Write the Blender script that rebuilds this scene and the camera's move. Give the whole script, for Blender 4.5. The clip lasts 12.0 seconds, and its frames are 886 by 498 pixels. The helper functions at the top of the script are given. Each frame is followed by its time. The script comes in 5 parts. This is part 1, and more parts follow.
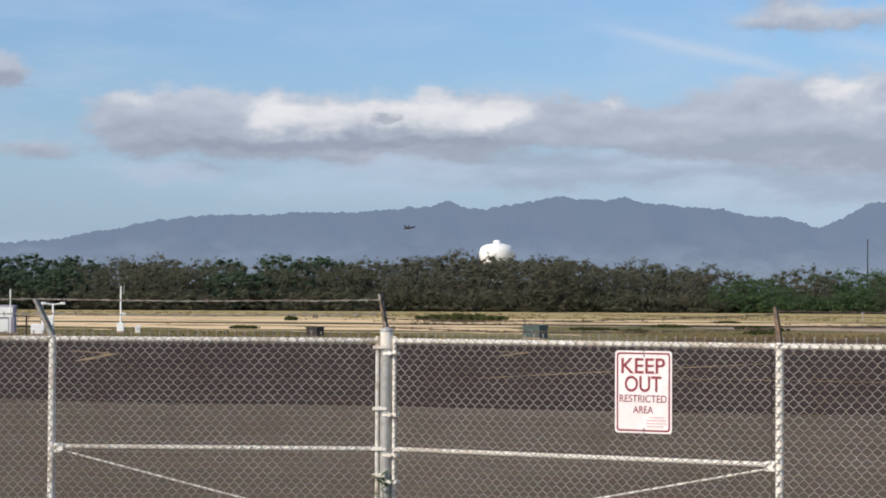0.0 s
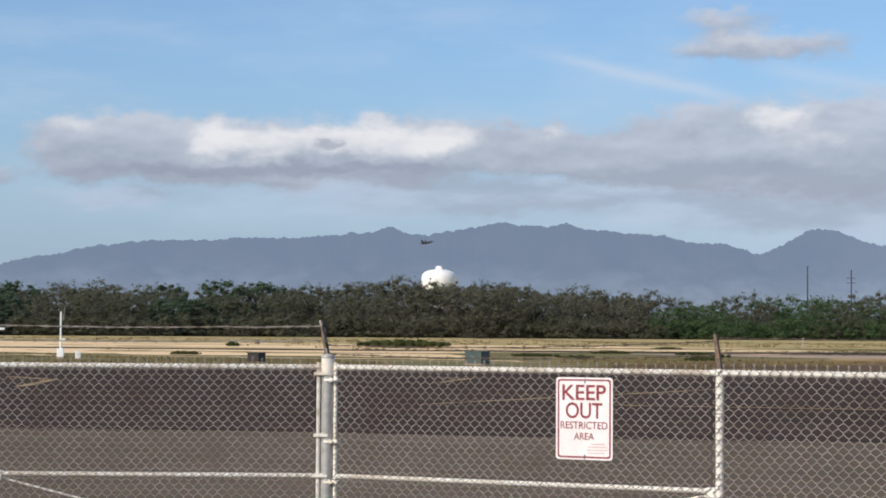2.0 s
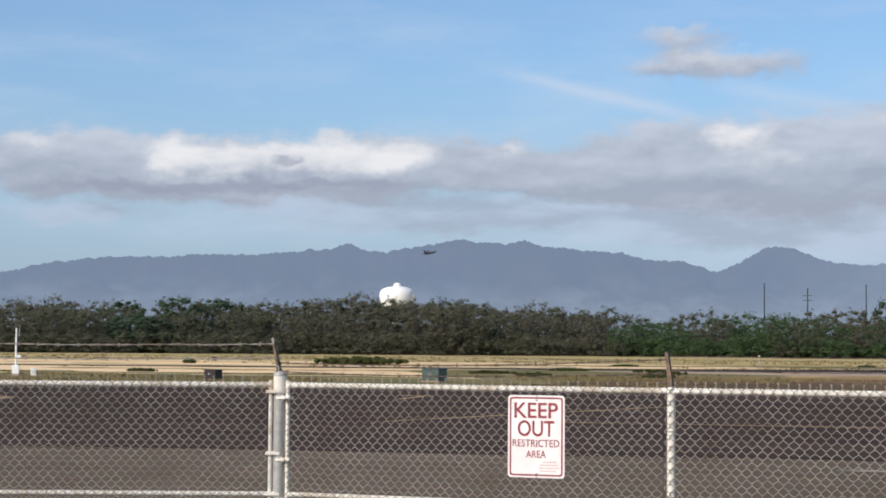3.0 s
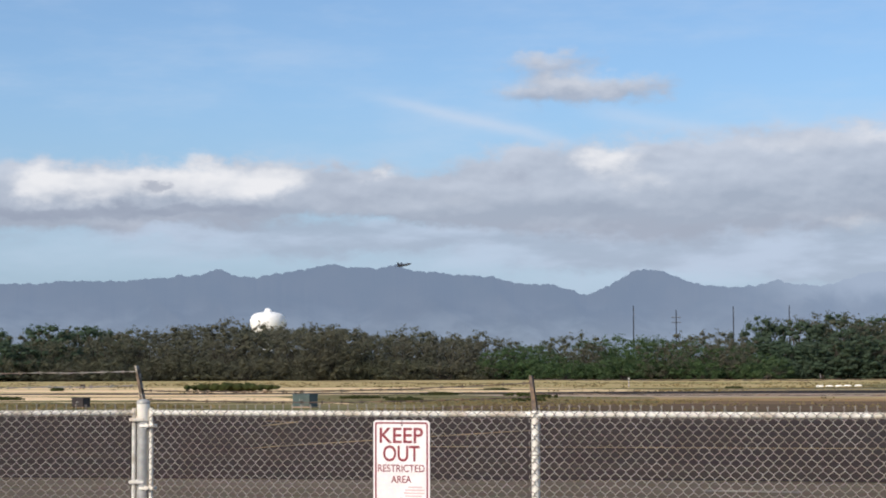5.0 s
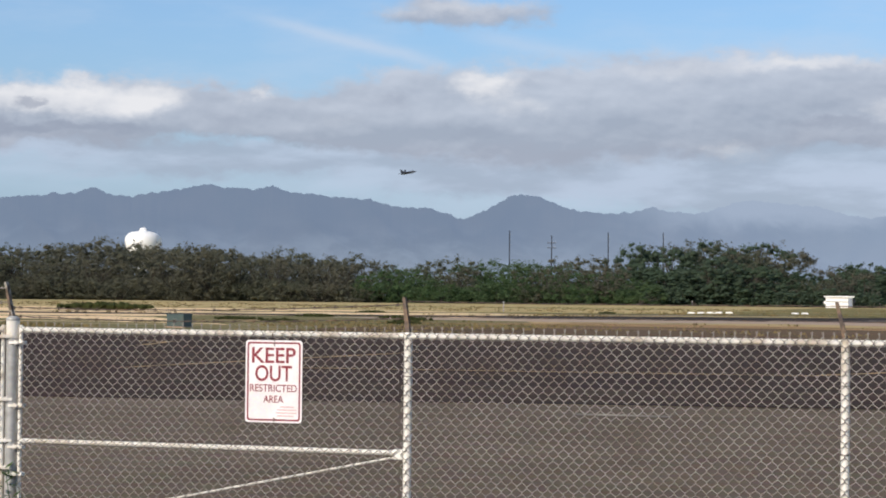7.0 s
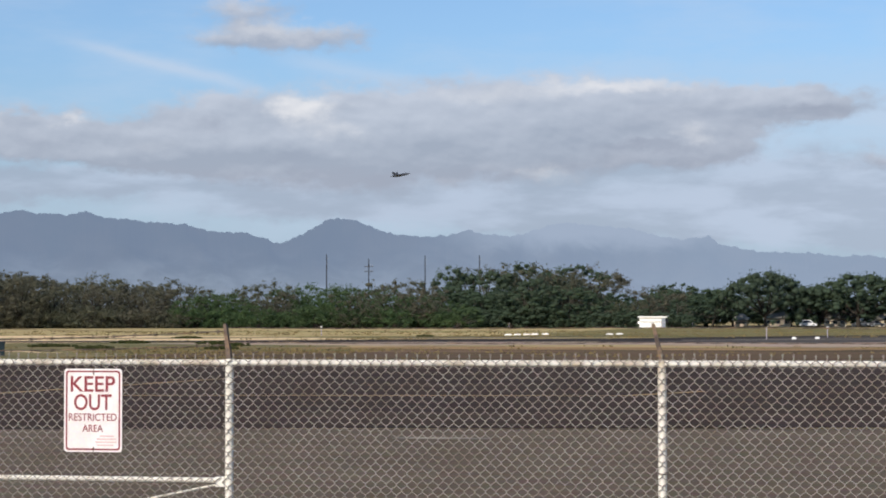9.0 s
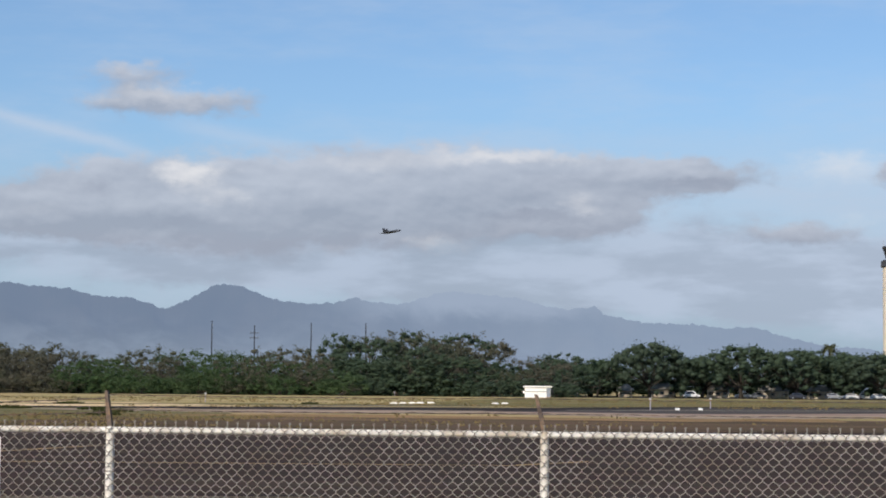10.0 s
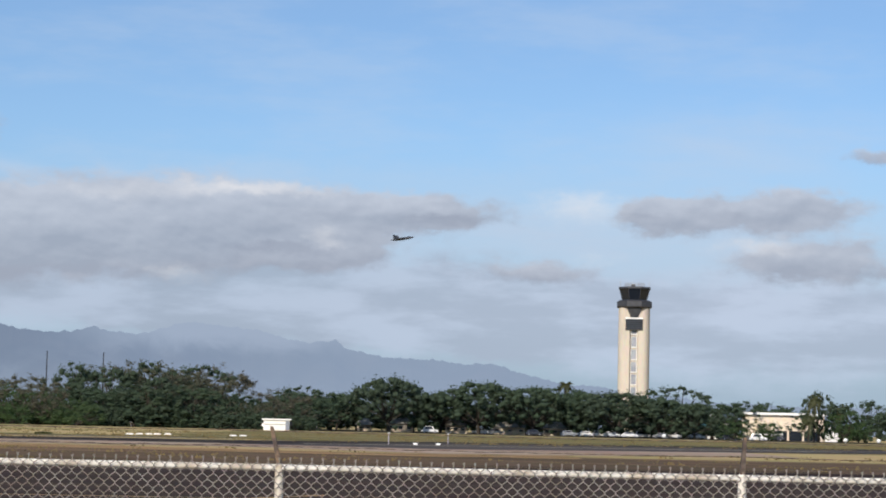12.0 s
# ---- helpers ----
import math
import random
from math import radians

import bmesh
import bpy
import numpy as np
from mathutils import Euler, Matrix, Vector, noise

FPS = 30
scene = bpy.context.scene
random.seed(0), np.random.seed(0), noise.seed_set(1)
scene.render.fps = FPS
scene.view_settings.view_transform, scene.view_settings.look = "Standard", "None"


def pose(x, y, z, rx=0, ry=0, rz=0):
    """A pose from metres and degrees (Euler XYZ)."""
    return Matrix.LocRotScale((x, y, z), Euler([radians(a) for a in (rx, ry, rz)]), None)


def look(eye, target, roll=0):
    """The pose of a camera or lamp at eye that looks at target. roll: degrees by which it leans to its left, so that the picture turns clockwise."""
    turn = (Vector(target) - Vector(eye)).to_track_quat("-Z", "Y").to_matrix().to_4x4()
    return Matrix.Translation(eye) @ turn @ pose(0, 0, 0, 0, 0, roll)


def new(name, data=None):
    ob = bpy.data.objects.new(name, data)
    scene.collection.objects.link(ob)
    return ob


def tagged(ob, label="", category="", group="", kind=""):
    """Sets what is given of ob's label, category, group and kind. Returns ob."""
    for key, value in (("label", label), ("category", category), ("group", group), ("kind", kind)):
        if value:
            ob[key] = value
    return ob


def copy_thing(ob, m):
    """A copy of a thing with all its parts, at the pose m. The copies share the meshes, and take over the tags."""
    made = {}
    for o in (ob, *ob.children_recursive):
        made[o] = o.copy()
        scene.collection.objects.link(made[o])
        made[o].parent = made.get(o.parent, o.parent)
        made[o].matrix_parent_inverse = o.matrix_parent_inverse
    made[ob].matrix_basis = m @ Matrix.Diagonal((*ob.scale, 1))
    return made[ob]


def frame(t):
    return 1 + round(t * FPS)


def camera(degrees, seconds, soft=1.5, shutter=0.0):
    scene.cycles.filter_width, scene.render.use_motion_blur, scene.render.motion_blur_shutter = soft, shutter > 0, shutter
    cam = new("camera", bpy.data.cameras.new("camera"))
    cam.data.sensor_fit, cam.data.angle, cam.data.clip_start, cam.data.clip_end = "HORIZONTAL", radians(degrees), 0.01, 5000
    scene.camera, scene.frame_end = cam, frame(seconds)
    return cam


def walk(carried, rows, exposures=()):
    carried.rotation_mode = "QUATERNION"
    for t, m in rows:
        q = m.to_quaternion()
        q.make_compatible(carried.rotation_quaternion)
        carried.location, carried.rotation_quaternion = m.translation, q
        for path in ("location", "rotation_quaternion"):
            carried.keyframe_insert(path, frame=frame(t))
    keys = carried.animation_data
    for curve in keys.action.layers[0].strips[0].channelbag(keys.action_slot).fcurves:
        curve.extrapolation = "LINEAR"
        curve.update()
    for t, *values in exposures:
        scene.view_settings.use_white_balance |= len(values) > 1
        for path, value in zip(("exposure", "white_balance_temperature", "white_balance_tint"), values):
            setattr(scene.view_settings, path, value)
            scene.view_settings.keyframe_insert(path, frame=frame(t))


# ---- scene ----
def aim(x, y, z, yaw, pitch, roll):
    """A camera pose from its place, its turn to the left of +y, its tilt up and its roll."""
    a, b = radians(yaw), radians(pitch)
    way = Vector((-math.sin(a) * math.cos(b), math.cos(a) * math.cos(b), math.sin(b)))
    eye = Vector((x, y, z))
    return look(eye, eye + way, roll)


cam = camera(25.26, 12.0, soft=1.9)
walk(cam, [
    (0, aim(-0.065, -0.020, 1.809, 25.65, 1.59, 0.30)),
    (0.5, aim(-0.065, -0.020, 1.812, 25.38, 1.56, 0.26)),
    (1, aim(-0.065, -0.022, 1.808, 25.05, 1.55, 0.28)),
    (1.5, aim(-0.059, -0.025, 1.808, 24.53, 1.83, 0.28)),
    (2, aim(-0.059, -0.021, 1.813, 23.98, 2.35, 0.37)),
    (2.5, aim(-0.051, -0.007, 1.819, 23.42, 2.70, 0.37)),
    (3, aim(-0.023, -0.000, 1.819, 22.77, 2.85, 0.41)),
    (3.2, aim(-0.018, 0.001, 1.820, 22.28, 2.95, 0.41)),
    (4.8, aim(0.019, 0.016, 1.823, 19.54, 3.57, -0.15)),
    (5, aim(0.024, 0.017, 1.823, 19.03, 3.57, -0.18)),
    (5.5, aim(0.026, 0.035, 1.820, 17.75, 3.41, -0.01)),
    (6, aim(0.024, 0.032, 1.813, 16.90, 2.61, 0.33)),
    (6.5, aim(0.022, 0.043, 1.813, 16.38, 1.80, 0.62)),
    (7, aim(0.033, 0.036, 1.813, 15.46, 1.35, 0.60)),
    (7.2, aim(0.031, 0.031, 1.814, 14.99, 1.27, 0.60)),
    (8.8, aim(0.020, -0.007, 1.821, 10.86, 1.68, -0.05)),
    (9, aim(0.018, -0.012, 1.822, 10.16, 2.06, -0.07)),
    (9.5, aim(0.031, -0.022, 1.829, 8.12, 3.05, 0.02)),
    (10, aim(0.034, -0.032, 1.832, 6.89, 4.04, 0.50)),
    (10.5, aim(0.037, -0.029, 1.836, 5.60, 5.06, 0.86)),
    (11, aim(0.041, -0.006, 1.831, 4.00, 5.33, 1.02)),
    (11.5, aim(0.046, 0.016, 1.830, 2.03, 5.19, 1.24)),
    (12, aim(0.050, 0.036, 1.828, -0.55, 5.12, 1.35)),],
    exposures=((0, 0.35), (1.5, 0.36), (2.5, 0.40), (5, 0.43), (6, 0.45), (7, 0.40), (9.5, 0.37), (10.5, 0.23), (11, 0.29), (11.5, 0.34), (12, 0.35)))

# ---- light ----
SUN_TURN, SUN_HEIGHT = -156.0, 31.0     # bearing to the right of +y, height over the horizon

sun_way = Vector((math.sin(radians(SUN_TURN)) * math.cos(radians(SUN_HEIGHT)),
                  math.cos(radians(SUN_TURN)) * math.cos(radians(SUN_HEIGHT)), math.sin(radians(SUN_HEIGHT))))
sun_data = bpy.data.lights.new("sun", "SUN")
sun_data.energy, sun_data.angle, sun_data.color = 3.4, radians(0.55), (1.0, 0.90, 0.78)
sun = new("sun", sun_data)
sun.matrix_world = look(sun_way * 100, (0, 0, 0))


class Graph:
    """Short hand for building a node tree."""

    def __init__(self, tree):
        self.tree = tree
        tree.nodes.clear()

    def node(self, kind):
        return self.tree.nodes.new(kind)

    def feed(self, socket, value):
        if isinstance(value, bpy.types.NodeSocket):
            self.tree.links.new(value, socket)
        else:
            socket.default_value = value

    def math(self, op, a, b=0.0, c=0.0, clamp=False):
        n = self.node("ShaderNodeMath")
        n.operation, n.use_clamp = op, clamp
        for s, v in zip(n.inputs, (a, b, c)):
            self.feed(s, v)
        return n.outputs[0]

    def vec(self, op, a, b=(0, 0, 0)):
        n = self.node("ShaderNodeVectorMath")
        n.operation = op
        self.feed(n.inputs[0], a)
        self.feed(n.inputs[1], b)
        return n.outputs["Value"] if op in ("DOT_PRODUCT", "LENGTH") else n.outputs[0]

    def mix(self, f, a, b, blend="MIX"):
        n = self.node("ShaderNodeMix")
        n.data_type, n.blend_type = "RGBA", blend
        self.feed(n.inputs[0], f)
        for s, v in ((n.inputs[6], a), (n.inputs[7], b)):
            self.feed(s, v if isinstance(v, bpy.types.NodeSocket) else (*v, 1.0))
        return n.outputs[2]

    def noise(self, vector, scale, detail=3.0, rough=0.55, dims="3D"):
        n = self.node("ShaderNodeTexNoise")
        n.noise_dimensions = dims
        self.feed(n.inputs["Vector"], vector)
        n.inputs["Scale"].default_value, n.inputs["Detail"].default_value, n.inputs["Roughness"].default_value = scale, detail, rough
        return n.outputs

    def ramp(self, v, lo, hi, a=0.0, b=1.0, smooth=True):
        n = self.node("ShaderNodeMapRange")
        n.interpolation_type = "SMOOTHSTEP" if smooth else "LINEAR"
        for s, x in zip(n.inputs, (v, lo, hi, a, b)):
            self.feed(s, x)
        return n.outputs[0]


# clouds: bearing, height (degrees), half width, half height, weight
GREY_CLOUDS = (
    (-38.4, 6.5, 1.0, 0.45, 0.9), (-37.5, 4.3, 1.6, 0.3, 0.45), (-34.2, 5.2, 1.5, 0.75, 1.1), (-31.5, 5.1, 2.0, 0.7, 1.2), (-28.5, 5.1, 2.4, 0.7, 1.2),
    (-25.0, 5.2, 2.2, 0.75, 1.2), (-21.6, 5.3, 1.4, 0.6, 1.0), (-19.5, 4.9, 1.6, 0.45, 0.7), (-17.0, 5.3, 1.9, 0.95, 1.2), (-13.4, 5.2, 2.4, 1.15, 1.2),
    (-9.0, 5.4, 2.8, 1.15, 1.1), (-5.2, 5.8, 3.2, 0.95, 1.2), (-0.7, 6.15, 2.6, 0.42, 1.1), (-3.2, 5.1, 2.0, 0.5, 0.8), (-15.8, 8.1, 1.5, 0.5, 0.5),
    (-13.6, 8.15, 1.5, 0.42, 0.46), (-16.0, 9.0, 1.5, 0.4, 0.42), (7.0, 6.2, 1.3, 0.45, 0.9), (10.2, 6.35, 2.2, 0.5, 0.9), (13.2, 7.9, 1.2, 0.25, 0.5),
    (11.2, 4.9, 2.4, 0.6, 0.8), (3.2, 4.5, 2.0, 0.35, 0.6))
# thinner sheets of cloud below the banks
LOW_SHEETS = (
    (-33.3, 3.75, 1.9, 0.3, 0.8), (-26.5, 4.15, 3.2, 0.35, 0.8), (-20.5, 3.95, 3.2, 0.42, 1.0), (-13.5, 3.75, 3.4, 0.5, 1.1), (-8.0, 3.6, 4.0, 0.6, 0.8),
    (-2.0, 4.1, 4.5, 0.8, 1.0), (4.0, 3.6, 4.0, 0.7, 0.8), (11.0, 3.6, 3.5, 0.7, 0.8),
    (-6.0, 2.9, 4.5, 0.55, 0.7), (2.0, 2.8, 6.0, 0.8, 0.8), (10.0, 2.4, 6.0, 1.0, 0.7), (-15.5, 3.1, 4.0, 0.3, 0.35), (-24.5, 3.5, 4.0, 0.3, 0.4))
LIT_CLOUDS = (
    (-34.6, 5.75, 0.9, 0.3, 0.6), (-30.6, 5.45, 0.8, 0.45, 1.1), (-28.9, 5.35, 1.2, 0.45, 1.1), (-26.1, 5.55, 1.0, 0.55, 1.3), (-24.1, 5.5, 1.0, 0.5, 1.3),
    (-20.7, 5.75, 0.5, 0.22, 0.7), (-14.2, 6.2, 1.1, 0.35, 1.1), (-13.3, 5.5, 1.1, 0.32, 0.6), (-18.4, 5.0, 1.2, 0.3, 0.35), (-7.2, 4.25, 0.9, 0.3, 0.9),
    (-9.0, 6.4, 1.6, 0.3, 0.5), (-5.3, 6.75, 2.6, 0.25, 0.7), (-2.9, 5.4, 0.6, 0.35, 0.6), (4.4, 6.3, 1.6, 0.6, 0.75), (9.6, 5.3, 1.4, 0.4, 0.6), (5.2, 4.9, 1.0, 0.3, 0.35),
    (-15.8, 9.1, 1.0, 0.25, 0.4), (-15.0, 8.3, 2.2, 0.45, 0.7), (-27.5, 5.55, 1.2, 0.4, 0.8))
DARK_PUFFS = (
    (-27.2, 5.42, 0.36, 0.18, 1.15), (-38.2, 6.4, 0.8, 0.22, 0.6), (-31.5, 4.6, 3.4, 0.2, 0.95), (-26.0, 4.68, 2.8, 0.18, 0.9), (-17.1, 5.65, 0.9, 0.4, 0.6),
    (-14.5, 4.75, 1.8, 0.3, 0.5), (-4.2, 5.0, 1.8, 0.22, 0.7), (0.7, 6.0, 1.3, 0.2, 0.7), (-4.0, 6.0, 2.6, 0.2, 0.35), (6.5, 6.15, 0.8, 0.2, 0.5), (9.0, 6.25, 0.9, 0.2, 0.45), (-21.8, 5.05, 0.8, 0.3, 0.4))
VEILS = ((5.5, 5.8, 7.5, 1.2, 0.9), (9.0, 8.2, 4.0, 0.9, 0.5), (-2.0, 7.2, 5.0, 0.4, 0.3), (-24.0, 3.6, 16.0, 0.7, 0.35), (-2.0, 3.2, 16.0, 1.0, 0.8), (8.0, 4.0, 7.0, 1.5, 0.8))
# drawn-out streaks of ice cloud: from bearing, height to bearing, height, half width, weight
STREAKS = ((-20.9, 7.95, -15.4, 6.65, 0.19, 1.2), (-14.8, 7.55, -10.6, 6.8, 0.24, 0.8), (-9.5, 7.3, -8.0, 6.5, 0.2, 0.3), (6.0, 8.6, 12.0, 7.4, 0.3, 0.35))

SKY_TINT = (0.735, 0.86, 1.0)
HAZE = (2.45, 3.25, 4.35)
WISP = (4.2, 5.0, 6.2)
GREY = (2.75, 3.05, 3.75)
GREY_LIGHT = (4.3, 4.6, 5.3)
SHEET = (2.8, 3.25, 4.1)
SHEET_LIGHT = (4.1, 4.75, 5.9)
VEIL = (4.1, 4.85, 6.0)
GREY_DARK = (2.25, 2.55, 3.3)
WHITE = (6.2, 6.25, 6.5)


def make_world():
    world = bpy.data.worlds.new("sky")
    world.use_nodes = True
    scene.world = world
    g = Graph(world.node_tree)
    sky = g.node("ShaderNodeTexSky")
    sky.sky_type, sky.sun_disc, sky.sun_elevation, sky.sun_rotation = "NISHITA", False, radians(SUN_HEIGHT), radians(SUN_TURN)
    sky.air_density, sky.dust_density, sky.ozone_density = 1.0, 0.4, 3.0
    way = g.node("ShaderNodeTexCoord").outputs["Generated"]
    xyz = g.node("ShaderNodeSeparateXYZ")
    g.feed(xyz.inputs[0], way)
    x, y, z = xyz.outputs
    bearing = g.math("DEGREES", g.math("ARCTAN2", x, y))
    height = g.math("DEGREES", g.math("ARCSINE", z))
    flat = g.node("ShaderNodeCombineXYZ")
    g.feed(flat.inputs[0], bearing)
    g.feed(flat.inputs[1], height)
    at = flat.outputs[0]
    # billowing edges
    stretched = g.vec("MULTIPLY", at, (0.55, 1.0, 1.0))
    big = g.noise(stretched, 0.9, 3.0, 0.55, "2D")[1]
    fine = g.noise(stretched, 2.4, 5.0, 0.6, "2D")[1]
    warp = g.vec("ADD", g.vec("MULTIPLY", g.vec("SUBTRACT", big, (0.5, 0.5, 0.5)), (1.8, 0.6, 0)),
                 g.vec("MULTIPLY", g.vec("SUBTRACT", fine, (0.5, 0.5, 0.5)), (0.9, 0.5, 0)))
    bent = g.vec("ADD", at, warp)

    def total(blobs, where=bent):
        """The blobs' summed density, and how far up in them the eye looks (-1 to 1)."""
        out = rise = None
        for a, h, ra, rh, w in blobs:
            d = g.vec("MULTIPLY", g.vec("SUBTRACT", where, (a, h, 0)), (1 / ra, 1 / rh, 0))
            v = g.math("MULTIPLY", g.math("EXPONENT", g.math("MULTIPLY", g.vec("DOT_PRODUCT", d, d), -0.9)), w)
            u = g.math("MULTIPLY", v, g.vec("DOT_PRODUCT", d, (0, 1, 0)))
            out = v if out is None else g.math("ADD", out, v)
            rise = u if rise is None else g.math("ADD", rise, u)
        return g.math("MINIMUM", out, 1.3), g.math("DIVIDE", rise, g.math("ADD", out, 0.02))

    grey, rise = total(GREY_CLOUDS)
    sheet, lit, dark, thin = (total(v)[0] for v in (LOW_SHEETS, LIT_CLOUDS, DARK_PUFFS, VEILS))
    puff = g.noise(g.vec("MULTIPLY", at, (0.6, 1.0, 1.0)), 1.5, 6.0, 0.62, "2D")[0]
    ragged = g.math("MULTIPLY", g.math("SUBTRACT", puff, 0.5), 0.4)
    body = g.ramp(g.math("ADD", grey, ragged), 0.12, 0.52)
    tops = g.ramp(g.math("ADD", lit, ragged), 0.12, 1.25)
    # billows lit from above, large and small
    soft = g.vec("MULTIPLY", at, (0.3, 0.9, 1.0))
    here = g.noise(soft, 0.9, 3.0, 0.5, "2D")[0]
    above = g.noise(g.vec("ADD", soft, (-0.06, 0.4, 0)), 0.9, 3.0, 0.5, "2D")[0]
    small = g.vec("MULTIPLY", at, (0.55, 1.0, 1.0))
    here2 = g.noise(small, 2.0, 4.0, 0.5, "2D")[0]
    above2 = g.noise(g.vec("ADD", small, (-0.05, 0.16, 0)), 2.0, 4.0, 0.5, "2D")[0]
    billow = g.math("ADD", g.math("MULTIPLY", g.math("SUBTRACT", here, above), 1.1), g.math("MULTIPLY", g.math("SUBTRACT", here2, above2), 0.55))
    billow = g.math("ADD", billow, g.math("MULTIPLY_ADD", rise, 0.42, 0.40), clamp=True)
    # streaks of ice cloud
    ice = None
    for a0, h0, a1, h1, wide, w in STREAKS:
        long = Vector((a1 - a0, h1 - h0, 0))
        d = g.vec("SUBTRACT", g.vec("ADD", at, g.vec("MULTIPLY", warp, (0.15, 0.25, 0))), ((a0 + a1) / 2, (h0 + h1) / 2, 0))
        u = g.math("MULTIPLY", g.vec("DOT_PRODUCT", d, tuple(long.normalized())), 2.0 / long.length)
        v = g.math("MULTIPLY", g.vec("DOT_PRODUCT", d, tuple(Vector((-long.y, long.x, 0)).normalized())), 1.0 / wide)
        e = g.math("EXPONENT", g.math("MULTIPLY", g.math("ADD", g.math("POWER", g.math("ABSOLUTE", u), 4.0), g.math("MULTIPLY", v, v)), -1.0))
        ice = g.math("MULTIPLY", e, w) if ice is None else g.math("MULTIPLY_ADD", e, w, ice)
    # the sky away from the clouds named above, with the light's own broken cover
    far_noise = g.noise(g.vec("MULTIPLY", way, (1, 1, 3.0)), 2.6, 5.0, 0.6)[0]
    cover = g.math("MULTIPLY", g.ramp(far_noise, 0.48, 0.72), g.ramp(height, 11.0, 20.0))
    veil = g.ramp(height, 9.0, 0.0)
    wisps = g.noise(g.vec("MULTIPLY", at, (0.12, 0.5, 1)), 1.0, 5.0, 0.62, "2D")[0]
    clear = g.mix(1.0, sky.outputs[0], SKY_TINT, "MULTIPLY")
    c = g.mix(g.math("ADD", 0.18, g.math("MULTIPLY", veil, 0.7)), clear, HAZE)
    c = g.mix(g.math("MULTIPLY", g.ramp(wisps, 0.4, 0.8), 0.3), c, WISP)
    c = g.mix(g.math("MULTIPLY", g.math("MULTIPLY", thin, g.ramp(wisps, 0.2, 0.65, 0.6, 1.0)), 0.8, clamp=True), c, VEIL)
    c = g.mix(g.math("MULTIPLY", ice, 0.55), c, WISP)
    folds = g.noise(g.vec("MULTIPLY", at, (0.22, 0.9, 1.0)), 1.1, 5.0, 0.55, "2D")[0]
    pale_side = g.ramp(bearing, -8.0, 8.0, 0.0, 0.3)
    sheet_tone = g.mix(g.math("ADD", g.ramp(folds, 0.36, 0.66, 0.0, 0.7), pale_side, clamp=True), SHEET, SHEET_LIGHT)
    c = g.mix(g.math("MULTIPLY", g.ramp(g.math("ADD", sheet, ragged), 0.05, 0.7), 0.75), c, sheet_tone)
    c = g.mix(g.math("MULTIPLY", body, 0.88), c, g.mix(billow, GREY, GREY_LIGHT))
    c = g.mix(g.math("MULTIPLY", g.math("MULTIPLY", tops, 0.95), g.math("ADD", 0.42, g.math("MULTIPLY", billow, 0.85)), clamp=True), c, WHITE)
    c = g.mix(g.math("MULTIPLY", g.ramp(g.math("ADD", dark, ragged), 0.2, 0.95), 0.6), c, GREY_DARK)
    c = g.mix(g.math("MULTIPLY", cover, 0.8), c, WISP)
    back = g.node("ShaderNodeBackground")
    g.feed(back.inputs[0], c)
    back.inputs[1].default_value = 0.1
    g.feed(g.node("ShaderNodeOutputWorld").inputs[0], back.outputs[0])


make_world()

# ---- materials ----
def material(name, build, rough=0.7, metal=0.0, bump=None):
    """A Principled material; build(g, place) gives the colour, or (colour, roughness)."""
    m = bpy.data.materials.new(name)
    m.use_nodes = True
    g = Graph(m.node_tree)
    place = g.node("ShaderNodeTexCoord").outputs["Object"]
    p = g.node("ShaderNodeBsdfPrincipled")
    p.inputs["Roughness"].default_value, p.inputs["Metallic"].default_value = rough, metal
    p.inputs["Specular IOR Level"].default_value = 0.5 if rough < 0.7 else 0.04
    colour = build(g, place)
    g.feed(p.inputs["Base Color"], colour if isinstance(colour, bpy.types.NodeSocket) else (*colour, 1.0))
    if bump:
        scale, strength, depth = bump
        b = g.node("ShaderNodeBump")
        b.inputs["Strength"].default_value, b.inputs["Distance"].default_value = strength, depth
        g.feed(b.inputs["Height"], g.noise(place, scale, 4.0)[0])
        g.feed(p.inputs["Normal"], b.outputs[0])
    if name.endswith("leaves"):
        # thin leaves pass some of the sunlight on
        thin, both = g.node("ShaderNodeBsdfTranslucent"), g.node("ShaderNodeMixShader")
        g.feed(thin.inputs[0], colour)
        both.inputs[0].default_value = 0.52
        g.feed(both.inputs[1], p.outputs[0])
        g.feed(both.inputs[2], thin.outputs[0])
        p = both
    g.feed(g.node("ShaderNodeOutputMaterial").inputs[0], p.outputs[0])
    return m


def spotted(a, b, scale, c=None, scale2=0.0, lo=0.4, hi=0.62, stretch=(1, 1, 1)):
    """Two or three colours broken up by noise at two sizes."""
    def build(g, place):
        place = g.vec("MULTIPLY", place, stretch)
        col = g.mix(g.ramp(g.noise(place, scale, 4.0)[0], lo, hi), a, b)
        if c:
            col = g.mix(g.ramp(g.noise(place, scale2, 3.0)[0], 0.5, 0.72), col, c)
        return g.mix(0.35, col, g.noise(place, scale * 9, 2.0)[1], "SOFT_LIGHT")
    return build


def leafy(a, b, c):
    def build(g, place):
        own = g.node("ShaderNodeObjectInfo").outputs["Random"]
        isle = g.node("ShaderNodeNewGeometry").outputs["Random Per Island"]
        col = g.mix(isle, a, b)
        col = g.mix(g.math("MULTIPLY", own, 0.75), col, c)
        return g.mix(g.ramp(g.noise(place, 0.35, 2.0)[0], 0.4, 0.7, 0.0, 0.5), col, b)
    return build


